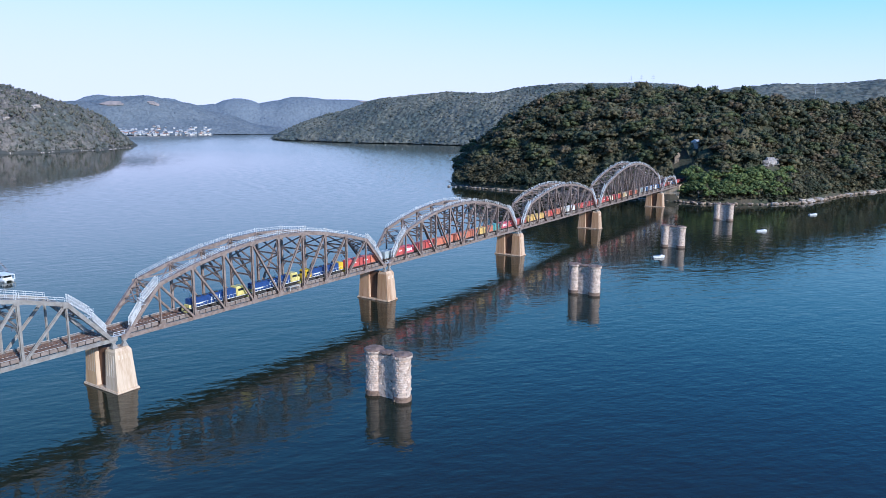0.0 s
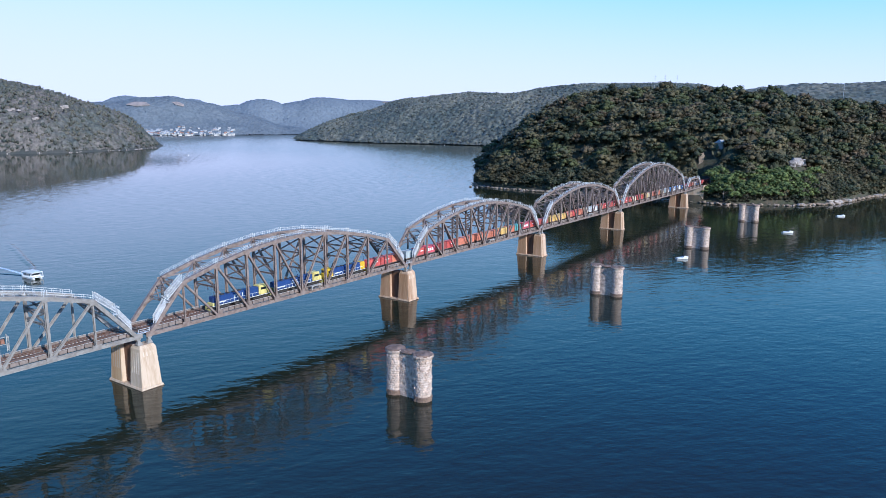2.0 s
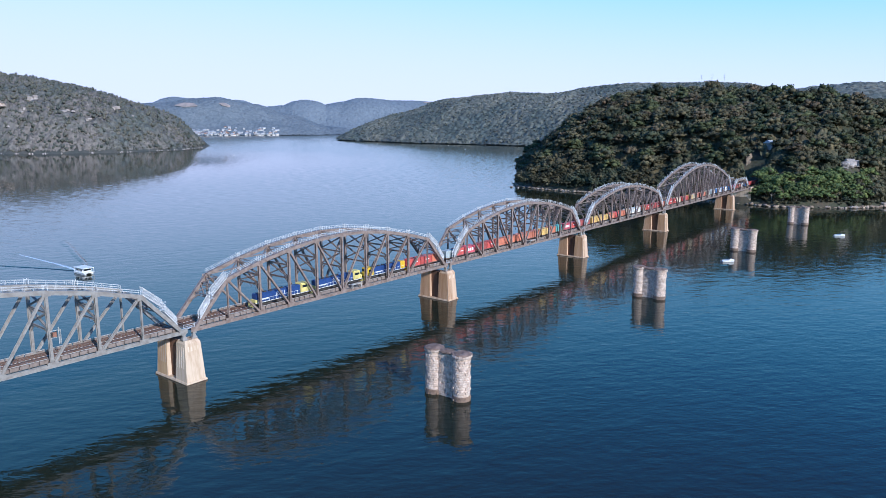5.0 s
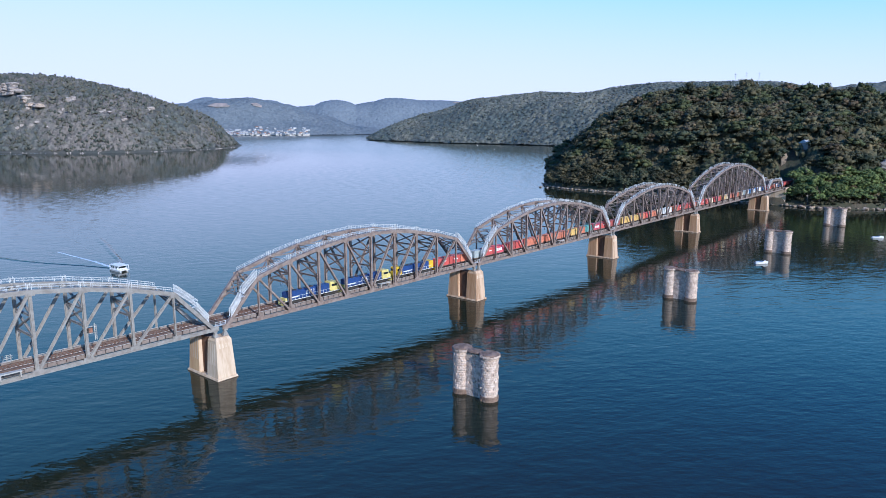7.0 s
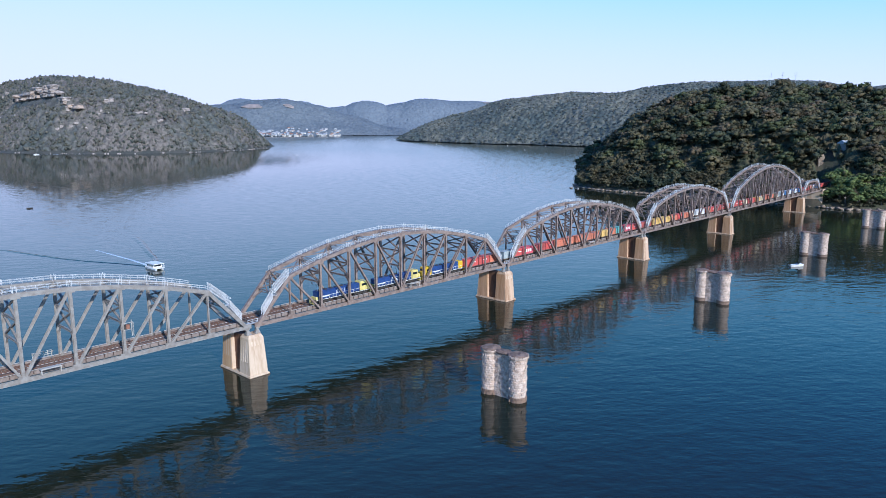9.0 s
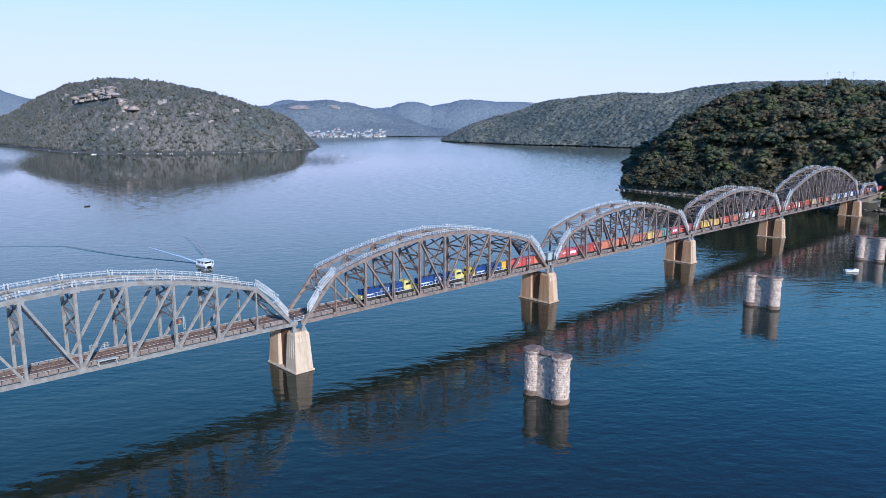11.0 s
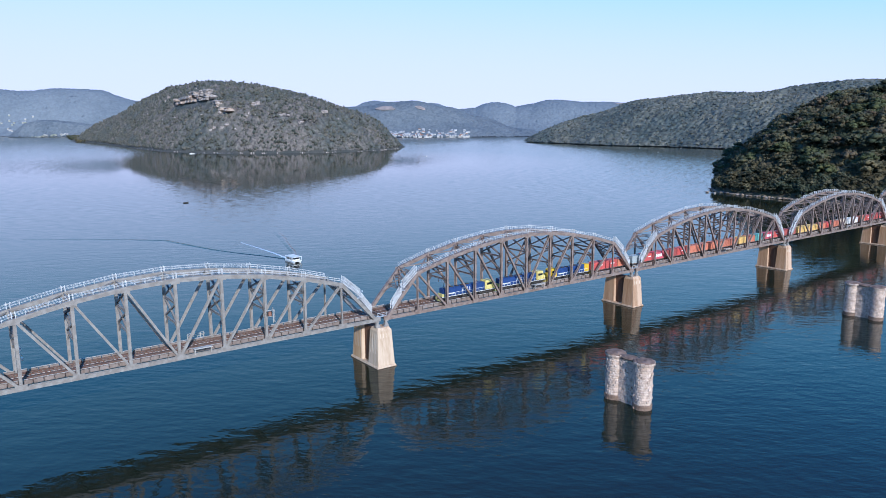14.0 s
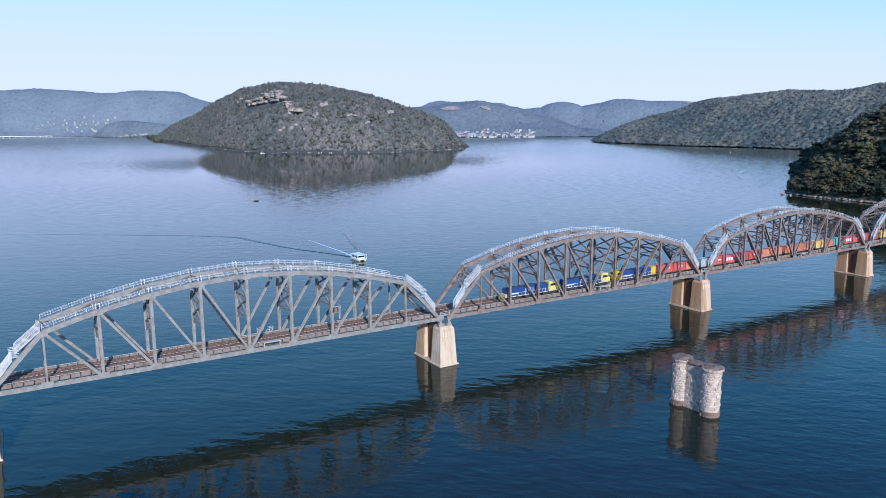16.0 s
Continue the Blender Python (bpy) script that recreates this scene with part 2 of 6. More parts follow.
M_lid = material("trough_lids", (0.72, 0.62, 0.52), 0.8, 0, (0.58, 0.48, 0.40), 0.8)
M_refuge = material("cream_paint", (0.50, 0.46, 0.40), 0.6, 0, (0.38, 0.34, 0.30), 0.8)
M_soil = material("leaf_litter", (0.085, 0.066, 0.042), 0.95, 0, (0.045, 0.05, 0.025), 0.08, 0.6, 0.4)
M_rock = material("sandstone_rock", (0.50, 0.39, 0.31), 0.9, 0, (0.26, 0.21, 0.175), 0.12, 0.4, 0.5, stretch=(1, 1, 2.5))
M_bank = material("tan_shore_bank", (0.33, 0.245, 0.17), 0.95, 0, (0.19, 0.14, 0.10), 0.3, 0.2, 1.0)
LEAF_SOFT = [(1, 1, 1), (0.9, 0.92, 0.9), (1.08, 1.04, 0.96), (0.82, 0.86, 0.86), (1.1, 1.02, 0.98)]
M_leaf = material("eucalypt_leaves", (0.108, 0.093, 0.052), 0.7, 0, (0.045, 0.053, 0.032), 0.03, 0.6, 1.0, island=LEAF_SOFT, spec=0.12, mix=(0.42, 0.6), cells=0.085, spread=0.42)
M_leaf_russet = material("russet_gum_tips", (0.134, 0.098, 0.060), 0.75, 0, (0.072, 0.062, 0.040), 0.2, 0.6, 1.0, island=LEAF_SOFT, spec=0.12, cells=0.085, spread=0.3)
M_leaf_green = material("fresh_gum_leaves", (0.088, 0.094, 0.042), 0.75, 0, (0.048, 0.058, 0.030), 0.2, 0.6, 1.0, island=LEAF_SOFT, spec=0.12, cells=0.085, spread=0.3)
M_leaf_bright = material("bright_leaves", (0.125, 0.152, 0.044), 0.7, 0, (0.072, 0.098, 0.032), 0.1, 0.6, 1.0, island=LEAF_SOFT, spec=0.25, cells=0.45, spread=0.35)
M_leaf_isl = material("grey_bush_leaves", (0.156, 0.136, 0.116), 0.8, 0, (0.086, 0.094, 0.082), 0.008, 0.7, 0.6, spec=0.2, mix=(0.38, 0.66), cells=0.2, spread=0.3)
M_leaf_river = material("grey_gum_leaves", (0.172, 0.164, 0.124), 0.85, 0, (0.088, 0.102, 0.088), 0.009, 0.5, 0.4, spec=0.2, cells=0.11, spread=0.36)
# distance haze is put into these two leaf colours: paler and bluer farther off
M_leaf_town = material("haze_tinted_gum_leaves", (0.158, 0.178, 0.190), 0.85, 0, (0.124, 0.146, 0.164), 0.007, 0.5, 0.4, spec=0.2, cells=0.1, spread=0.14)
M_leaf_far = material("haze_tinted_far_leaves", (0.182, 0.208, 0.228), 0.85, 0, (0.156, 0.182, 0.204), 0.006, 0.5, 0.4, spec=0.2, cells=0.09, spread=0.08)
M_ledge = material("grey_sandstone_ledge", (0.45, 0.385, 0.34), 0.9, 0, (0.23, 0.20, 0.18), 0.12, 0.4, 0.5, stretch=(1, 1, 2.5))
M_leaf_gum = material("dark_gum_leaves", (0.140, 0.132, 0.106), 0.8, 0, (0.072, 0.080, 0.066), 0.03, 0.4, 0.8, island=LEAF_SOFT, spec=0.2)
M_bark = material("gum_bark", (0.30, 0.26, 0.21), 0.85, 0, (0.16, 0.13, 0.1), 1.2)
# ground of the far ranges, blued by the same painted haze
M_far_soil = material("haze_tinted_bush", (0.10, 0.118, 0.125), 0.95, 0, (0.085, 0.10, 0.11), 0.012, 1.0, 0.1)
# island floor colour is lowered to read as shade between crowns
M_isl_soil = material("shade_toned_bush_floor", (0.085, 0.08, 0.066), 0.95, 0, (0.055, 0.058, 0.05), 0.03, 1.0, 0.2)


# ---- building helpers ----
def link(name, verts, faces, mat, parent=None, label="", smooth=False):
    me = bpy.data.meshes.new(name)
    me.from_pydata(verts, [], faces)
    me.materials.append(mat)
    if smooth:
        me.shade_smooth()
    ob = new(name, me)
    ob.parent = parent
    if label:
        ob["label"] = label
    return ob


def part(name, bm, mat, parent=None, label=""):
    me = bpy.data.meshes.new(name)
    bm.to_mesh(me)
    bm.free()
    me.materials.append(mat)
    ob = new(name, me)
    ob.parent = parent
    if label:
        ob["label"] = label
    return ob


def thing(name, label, category, group="", kind="", at=(0, 0, 0)):
    ob = new(name)
    ob.location = at
    return tagged(ob, label, category, group, kind)


BOX_F = [(0, 3, 2, 1), (4, 5, 6, 7), (0, 1, 5, 4), (1, 2, 6, 5), (2, 3, 7, 6), (3, 0, 4, 7)]


def box_vf(x0, x1, y0, y1, z0, z1):
    return [(x0, y0, z0), (x1, y0, z0), (x1, y1, z0), (x0, y1, z0), (x0, y0, z1), (x1, y0, z1), (x1, y1, z1), (x0, y1, z1)], BOX_F


def merge(pieces):
    verts, faces = [], []
    for v, f in pieces:
        n = len(verts)
        verts += v
        faces += [tuple(i + n for i in q) for q in f]
    return verts, faces


def bar_vf(p, q, wide, deep, side=(0, 1, 0)):
    """A straight bar from p to q: wide along side, deep across it."""
    p, q, s = Vector(p), Vector(q), Vector(side)
    a = (q - p).normalized()
    s = (s - a * s.dot(a)).normalized()
    u = a.cross(s)
    v = []
    for c in (p, q):
        for i, j in ((-1, -1), (1, -1), (1, 1), (-1, 1)):
            v.append(tuple(c + s * (i * wide / 2) + u * (j * deep / 2)))
    return v, BOX_F


def i_bar_vf(p, q, wide, deep, side=(0, 1, 0), plate=0.12):
    """Two flange plates joined by a recessed web."""
    p, q, s = Vector(p), Vector(q), Vector(side)
    a = (q - p).normalized()
    s = (s - a * s.dot(a)).normalized()
    o = s * (wide / 2 - plate / 2)
    return merge([bar_vf(p + o, q + o, plate, deep, side), bar_vf(p - o, q - o, plate, deep, side), bar_vf(p, q, wide - 2 * plate, deep * 0.35, side)])


def laced_vf(p, q, wide, deep, side=(0, 1, 0), steps=6):
    """Two slim chords with zigzag lacing between them, as in sway frames."""
    p, q, s = Vector(p), Vector(q), Vector(side)
    a = (q - p).normalized()
    s = (s - a * s.dot(a)).normalized()
    o = s * (wide / 2)
    out = [bar_vf(p + o, q + o, 0.14, deep, side), bar_vf(p - o, q - o, 0.14, deep, side)]
    for i in range(steps):
        c0, c1 = p.lerp(q, i / steps), p.lerp(q, (i + 1) / steps)
        k = 1 if i % 2 else -1
        out.append(bar_vf(c0 + o * k, c1 - o * k, 0.1, 0.08, side))
    return merge(out)


def disc_vf(x, y, z, rad, h, n=8):
    """Upright short cylinder."""
    v = [(x + rad * math.cos(i * 6.2832 / n), y + rad * math.sin(i * 6.2832 / n), z + s * h / 2) for s in (-1, 1) for i in range(n)]
    return v, [(i, (i + 1) % n, n + (i + 1) % n, n + i) for i in range(n)] + [tuple(range(n))[::-1], tuple(range(n, 2 * n))]


def piece(name, vf, mat, parent=None, label=""):
    return link(name, vf[0], vf[1], mat, parent, label)


def icosphere(level):
    t = (1 + 5 ** 0.5) / 2
    v = [(-1, t, 0), (1, t, 0), (-1, -t, 0), (1, -t, 0), (0, -1, t), (0, 1, t), (0, -1, -t), (0, 1, -t), (t, 0, -1), (t, 0, 1), (-t, 0, -1), (-t, 0, 1)]
    f = [(0, 11, 5), (0, 5, 1), (0, 1, 7), (0, 7, 10), (0, 10, 11), (1, 5, 9), (5, 11, 4), (11, 10, 2), (10, 7, 6), (7, 1, 8),
         (3, 9, 4), (3, 4, 2), (3, 2, 6), (3, 6, 8), (3, 8, 9), (4, 9, 5), (2, 4, 11), (6, 2, 10), (8, 6, 7), (9, 8, 1)]
    v = [Vector(p).normalized() for p in v]
    for _ in range(level):
        mid, g = {}, []
        for a, b, c in f:
            e = []
            for i, j in ((a, b), (b, c), (c, a)):
                k = (min(i, j), max(i, j))
                if k not in mid:
                    mid[k] = len(v)
                    v.append((v[i] + v[j]).normalized())
                e.append(mid[k])
            g += [(a, e[0], e[2]), (b, e[1], e[0]), (c, e[2], e[1]), tuple(e)]
        f = g
    return np.array([tuple(p) for p in v]), np.array(f)


def tri_mesh(name, verts, tris, mat, smooth=False):
    """A mesh from arrays of corners and triangles."""
    me = bpy.data.meshes.new(name)
    me.vertices.add(len(verts))
    me.vertices.foreach_set("co", np.asarray(verts, dtype=np.float32).ravel())
    me.loops.add(3 * len(tris))
    me.loops.foreach_set("vertex_index", np.asarray(tris, dtype=np.int32).ravel())
    me.polygons.add(len(tris))
    me.polygons.foreach_set("loop_start", np.arange(0, 3 * len(tris), 3, dtype=np.int32))
    me.update(calc_edges=True)
    me.materials.append(mat)
    if smooth:
        me.shade_smooth()
    return me


# ---- the water ----
def build_water():
    v, f = [], []
    R = 9000
    v = [(-R, -R, 0), (R, -R, 0), (R, R, 0), (-R, R, 0)]
    ob = link("water", v, [(0, 1, 2, 3)], M_water)
    tagged(ob, "dark blue rippled tidal river water reflecting sky", "water", kind="structure")


build_water()


# ---- hills ----
def smooth_noise(x, y, s, seed):
    """Cheap rolling noise from a few turned sine waves, about -1 to 1."""
    r = np.random.RandomState(seed)
    out = 0
    for i in range(7):
        a, k, ph = r.uniform(0, 6.28), s * r.uniform(0.6, 2.2), r.uniform(0, 6.28)
        out = out + np.sin((x * math.cos(a) + y * math.sin(a)) * k + ph) / (1 + 0.4 * i)
    return out / 2.6


def ridge_height(x, y, ridge, power):
    """Height over ground of a ridge line with points (x, y, height, half width)."""
    best = np.full(np.shape(x), -30.0)
    for (x0, y0, h0, w0), (x1, y1, h1, w1) in zip(ridge, ridge[1:]):
        dx, dy = x1 - x0, y1 - y0
        t = np.clip(((x - x0) * dx + (y - y0) * dy) / (dx * dx + dy * dy), 0, 1)
        d = np.hypot(x - x0 - t * dx, y - y0 - t * dy)
        h, w = h0 + t * (h1 - h0), w0 + t * (w1 - w0)
        if power:
            best = np.maximum(best, h * (1 - (d / w) ** power))
        else:
            best = np.maximum(best, h * (0.52 + 0.52 * np.cos(np.minimum(d / w, 1) * math.pi)) - 0.04 * h - np.maximum(d - w, 0) * 0.2)
    return best


def inside_distance(x, y, poly):
    """Distance to a closed shoreline, positive on land."""
    best, odd = np.full(np.shape(x), 1e9), np.zeros(np.shape(x), bool)
    for (x0, y0), (x1, y1) in zip(poly, poly[1:] + poly[:1]):
        dx, dy = x1 - x0, y1 - y0
        t = np.clip(((x - x0) * dx + (y - y0) * dy) / (dx * dx + dy * dy), 0, 1)
        best = np.minimum(best, np.hypot(x - x0 - t * dx, y - y0 - t * dy))
        cross = ((y0 > y) != (y1 > y)) & (x < (x1 - x0) * (y - y0) / (y1 - y0 + 1e-9) + x0)
        odd ^= cross
    return np.where(odd, best, -best)


HEAD_SHORE = [(558, 250), (536, 232), (522, 200), (513, 100), (515, 20), (513, 9), (510, -10), (505, -28), (530, -72), (561, -97), (600, -108), (640, -116),
              (731, -153), (900, -215), (1300, -380), (1700, -200), (1600, 600), (1000, 500), (790, 395), (645, 298)]
HEAD_RIDGE = [(570, 242, 5, 70), (600, 228, 24, 120), (640, 215, 46, 190), (683, 195, 61, 240), (720, 158, 80, 300), (765, 128, 92, 340),
              (803, 70, 91, 360), (848, 0, 81, 380), (898, -69, 79, 330), (952, -137, 81, 300), (1250, -150, 86, 500)]
ISL_SHORE = [(988, 1490), (860, 1410), (715, 1382), (600, 1420), (533, 1476), (450, 1600), (418, 1705), (425, 2000), (440, 2338), (470, 2800), (440, 3200),
             (900, 3200), (1100, 2300), (1080, 1600)]
ISL_RIDGE = [(469, 2982, 18, 250), (562, 2862, 97, 330), (602, 2647, 149, 380), (622, 2331, 183, 430), (637, 1960, 187, 480), (690, 1800, 174, 450),
             (745, 1695, 146, 380), (815, 1625, 112, 330), (885, 1560, 60, 250), (950, 1500, 14, 130)]


def head_height(x, y):
    d = inside_distance(x, y, HEAD_SHORE)
    h = ridge_height(x, y, HEAD_RIDGE, 1.7) + 5 * smooth_noise(x, y, 0.02, 3)
    bank = np.where(d > 0, 1.2 + 0.75 * d + 1.5 * smooth_noise(x, y, 0.08, 5), d * 0.6)
    h = np.minimum(h, bank)
    h = np.where(d > 12, np.maximum(h, 4), h)
    # the railway's bench and cutting through the slope
    side = np.abs(y) - 6.0
    bench = 13.6 + np.maximum(side, 0) * 4.0
    h = np.where((x > 508) & (x < 556), np.minimum(h, bench), h)
    return np.where((np.abs(y) < 6.5) & (x > 511) & (x < 556), 13.6, h)


def isl_height(x, y):
    d = inside_distance(x, y, ISL_SHORE)
    h = ridge_height(x, y, ISL_RIDGE, 1.45) + 3.5 * smooth_noise(x, y, 0.016, 8)
    h = np.minimum(h, np.where(d > 0, 1.5 + 1.05 * d, d * 0.5))
    return np.where(d > 15, np.maximum(h, 3), h)


def terrain(name, height, x0, x1, y0, y1, step, mat, label):
    xs, ys = np.arange(x0, x1 + step, step), np.arange(y0, y1 + step, step)
    gx, gy = np.meshgrid(xs, ys)
    gz = np.maximum(height(gx, gy), -6)
    n, m = gx.shape
    idx = np.arange(n * m).reshape(n, m)
    a, b, c, d = idx[:-1, :-1].ravel(), idx[:-1, 1:].ravel(), idx[1:, 1:].ravel(), idx[1:, :-1].ravel()
    tris = np.concatenate([np.stack([a, b, c], 1), np.stack([a, c, d], 1)])
    verts = np.stack([gx.ravel(), gy.ravel(), gz.ravel()], 1)
    keep = (verts[tris][:, :, 2] > -5.5).any(1)
    ob = new(name, tri_mesh(name, verts, tris[keep], mat, True))
    return tagged(ob, label, "hill", kind="structure")


def scatter(height, x0, x1, y0, y1, step, seed, low=2.0, keep=None):
    """Jittered grid of places on land."""
    r = np.random.RandomState(seed)
    gx, gy = np.meshgrid(np.arange(x0, x1, step), np.arange(y0, y1, step))
    x = (gx + r.uniform(-0.45, 0.45, gx.shape) * step).ravel()
    y = (gy + r.uniform(-0.45, 0.45, gy.shape) * step).ravel()
    z = height(x, y)
    ok = z > low
    if keep is not None:
        ok &= keep(x, y, z)
    return np.stack([x[ok], y[ok], z[ok]], 1)


def plant(name, template_list, places, seed, smin, smax, mat, label, category="trees", zmin=0.85, zmax=1.2):
    """One sheet of many crowns, each a turned and scaled template."""
    r = np.random.RandomState(seed)
    vs, ts, n = [], [], 0
    pick = r.randint(0, len(template_list), len(places))
    for k, (tv, tt) in enumerate(template_list):
        p = places[pick == k]
        if not len(p):
            continue
        a, s, sz = r.uniform(0, 6.283, len(p)), r.uniform(smin, smax, len(p)), r.uniform(zmin, zmax, len(p))
        c, sn = np.cos(a), np.sin(a)
        X = (tv[None, :, 0] * c[:, None] - tv[None, :, 1] * sn[:, None]) * s[:, None] + p[:, 0, None]
        Y = (tv[None, :, 0] * sn[:, None] + tv[None, :, 1] * c[:, None]) * s[:, None] + p[:, 1, None]
        Z = tv[None, :, 2] * (s * sz)[:, None] + p[:, 2, None]
        vs.append(np.stack([X, Y, Z], 2).reshape(-1, 3))
        ts.append((tt[None] + (np.arange(len(p)) * len(tv))[:, None, None] + n).reshape(-1, 3))
        n += len(p) * len(tv)
    ob = new(name, tri_mesh(name, np.concatenate(vs), np.concatenate(ts), mat, False))
    return tagged(ob, label, category, kind="stuff")


def canopy(name, height, x0, x1, y0, y1, step, cell, tall, seed, mat, label, keep=None, shrink=None, soft=7.0, rough=0.12, smooth=True):
    """Closed tree canopy: crowns of uneven size and height pushed together over the ground."""
    r = np.random.RandomState(seed)
    gx, gy = np.meshgrid(np.arange(x0, x1, step), np.arange(y0, y1, step))
    gx = gx + r.uniform(-0.4, 0.4, gx.shape) * step
    gy = gy + r.uniform(-0.4, 0.4, gy.shape) * step
    nx, ny = int((x1 - x0) / cell) + 4, int((y1 - y0) / cell) + 4
    jx, jy = r.uniform(0, 1, (ny, nx)), r.uniform(0, 1, (ny, nx))
    jr, jh = r.uniform(0.5, 1.12, (ny, nx)), r.uniform(0.3, 1.2, (ny, nx)) ** 1.3
    ci, cj = ((gx - x0) / cell + 1).astype(int), ((gy - y0) / cell + 1).astype(int)
    top = np.zeros(gx.shape)
    for di in (-1, 0, 1):
        for dj in (-1, 0, 1):
            i, j = np.clip(ci + di, 0, nx - 1), np.clip(cj + dj, 0, ny - 1)
            d = np.hypot(gx - x0 - (i - 1 + jx[j, i]) * cell, gy - y0 - (j - 1 + jy[j, i]) * cell) / (jr[j, i] * cell)
            top = np.maximum(top, jh[j, i] * np.sqrt(np.maximum(1 - d * d, 0)))
    ground = height(gx, gy)
    rise = tall * (top + r.uniform(-rough, rough, gx.shape))
    if shrink is not None:
        rise = rise * shrink(gx, gy)
    rise = rise * np.clip((ground - 0.5) / soft, 0.3, 1)
    gz = ground + rise - 0.15 * tall * np.clip(ground / soft, 0, 1)
    n, m = gx.shape
    idx = np.arange(n * m).reshape(n, m)
    a, b, c, d = idx[:-1, :-1].ravel(), idx[:-1, 1:].ravel(), idx[1:, 1:].ravel(), idx[1:, :-1].ravel()
    tris = np.concatenate([np.stack([a, b, c], 1), np.stack([a, c, d], 1)])
    ok = ground > 0.8
    if keep is not None:
        ok &= keep(gx, gy, ground)
    tris = tris[ok.ravel()[tris].all(1)]
    used, inv = np.unique(tris, return_inverse=True)
    verts = np.stack([gx.ravel(), gy.ravel(), gz.ravel()], 1)[used]
    ob = new(name, tri_mesh(name, verts, inv.reshape(-1, 3), mat, smooth))
    return tagged(ob, label, "trees", kind="stuff")


def crown_template(seed, blobs, level, leaves, radius=1.0, tall=1.0, base=0.55):
    """Unit crown: uneven clumps on a flattened dome with loose leaf sprays; height about base + tall."""
    r = np.random.RandomState(seed)
    iv, it = icosphere(level)
    vs, ts, n = [], [], 0
    for b in range(blobs):
        if b == 0 and blobs > 1:
            c, s = np.array([0, 0, base + 0.25 * tall]), 0.55 * radius
        else:
            a, q = r.uniform(0, 6.283), r.uniform(0.25, 0.75) * radius
            c, s = np.array([q * math.cos(a), q * math.sin(a), base + tall * (0.62 - 0.55 * (q / radius) ** 2) + r.uniform(-0.12, 0.12)]), r.uniform(0.28, 0.46) * radius
        if blobs == 1:
            c, s = np.array([0, 0, base]), radius
        lump = 1 + r.uniform(-0.36, 0.32, len(iv))
        v = iv * lump[:, None] * s * np.array([1, 1, 0.78]) + c
        vs.append(v)
        ts.append(it + n)
        n += len(v)
        for _ in range(leaves // blobs):
            d = r.normal(size=3)
            d[2] = abs(d[2]) * 0.9 - 0.15
            d /= np.linalg.norm(d)
            o = c + d * s * r.uniform(0.85, 1.25) * np.array([1, 1, 0.8])
            e1, e2 = r.normal(size=3), r.normal(size=3)
            e1, e2 = e1 / np.linalg.norm(e1), e2 / np.linalg.norm(e2)
            l = r.uniform(0.10, 0.2) * radius
            vs.append(np.array([o - e1 * l, o + e1 * l, o + e2 * l * 1.4]))
            ts.append(np.array([[n, n + 1, n + 2]]))
            n += 3
    return np.concatenate(vs), np.concatenate(ts)


def gum_template(seed, clumps, sprays, tall=1.3, base=0.3):
    """Unit gum crown: many small flat foliage pads at uneven heights with gaps between, feathered by leaf sprays."""
    r = np.random.RandomState(seed)
    iv, it = icosphere(0)
    vs, ts, n = [], [], 0
    lean = r.uniform(-0.2, 0.2, 2)
    for b in range(clumps):
        a, q = b * 2.4 + r.uniform(-0.5, 0.5), 0.92 * math.sqrt((b + 0.3) / clumps)
        top = base + tall * (0.86 - 0.62 * q ** 1.8) * r.uniform(0.72, 1.06)
        c = np.array([q * math.cos(a) + lean[0] * top, q * math.sin(a) + lean[1] * top, top])
        s = r.uniform(0.22, 0.40) * (1.1 - 0.3 * q)
        v = iv * (1 + r.uniform(-0.35, 0.35, len(iv)))[:, None] * s * np.array([1, 1, 0.62]) + c
        vs.append(v)
        ts.append(it + n)
        n += len(v)
        for _ in range(sprays // clumps):
            d = r.normal(size=3)
            d[2] = abs(d[2]) * 0.8 - 0.2
            d /= np.linalg.norm(d)
            o = c + d * s * r.uniform(0.8, 1.45) * np.array([1, 1, 0.62])
            e1, e2 = r.normal(size=3), r.normal(size=3)
            e1[2] *= 0.5
            e1, e2 = e1 / np.linalg.norm(e1), e2 / np.linalg.norm(e2)
            l = r.uniform(0.06, 0.13)
            vs.append(np.array([o - e1 * l, o + e1 * l, o + e2 * l * 1.5]))
            ts.append(np.array([[n, n + 1, n + 2]]))
            n += 3
    return np.concatenate(vs), np.concatenate(ts)


def build_hills():
    terrain("headland", head_height, 480, 1300, -330, 440, 7, M_soil, "steep wooded headland where the railway bridge lands")
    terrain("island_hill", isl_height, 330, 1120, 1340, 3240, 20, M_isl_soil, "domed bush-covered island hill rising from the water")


build_hills()


# ---- the bridge ----
PITCH = 109.2
PIERS_X = [-PITCH, 0.0, PITCH, 2 * PITCH, 3 * PITCH, 3 * PITCH + 140.0]
Z_CHORD, Z_RAIL, TRUSS_Y = 13.3, 14.4, 4.75


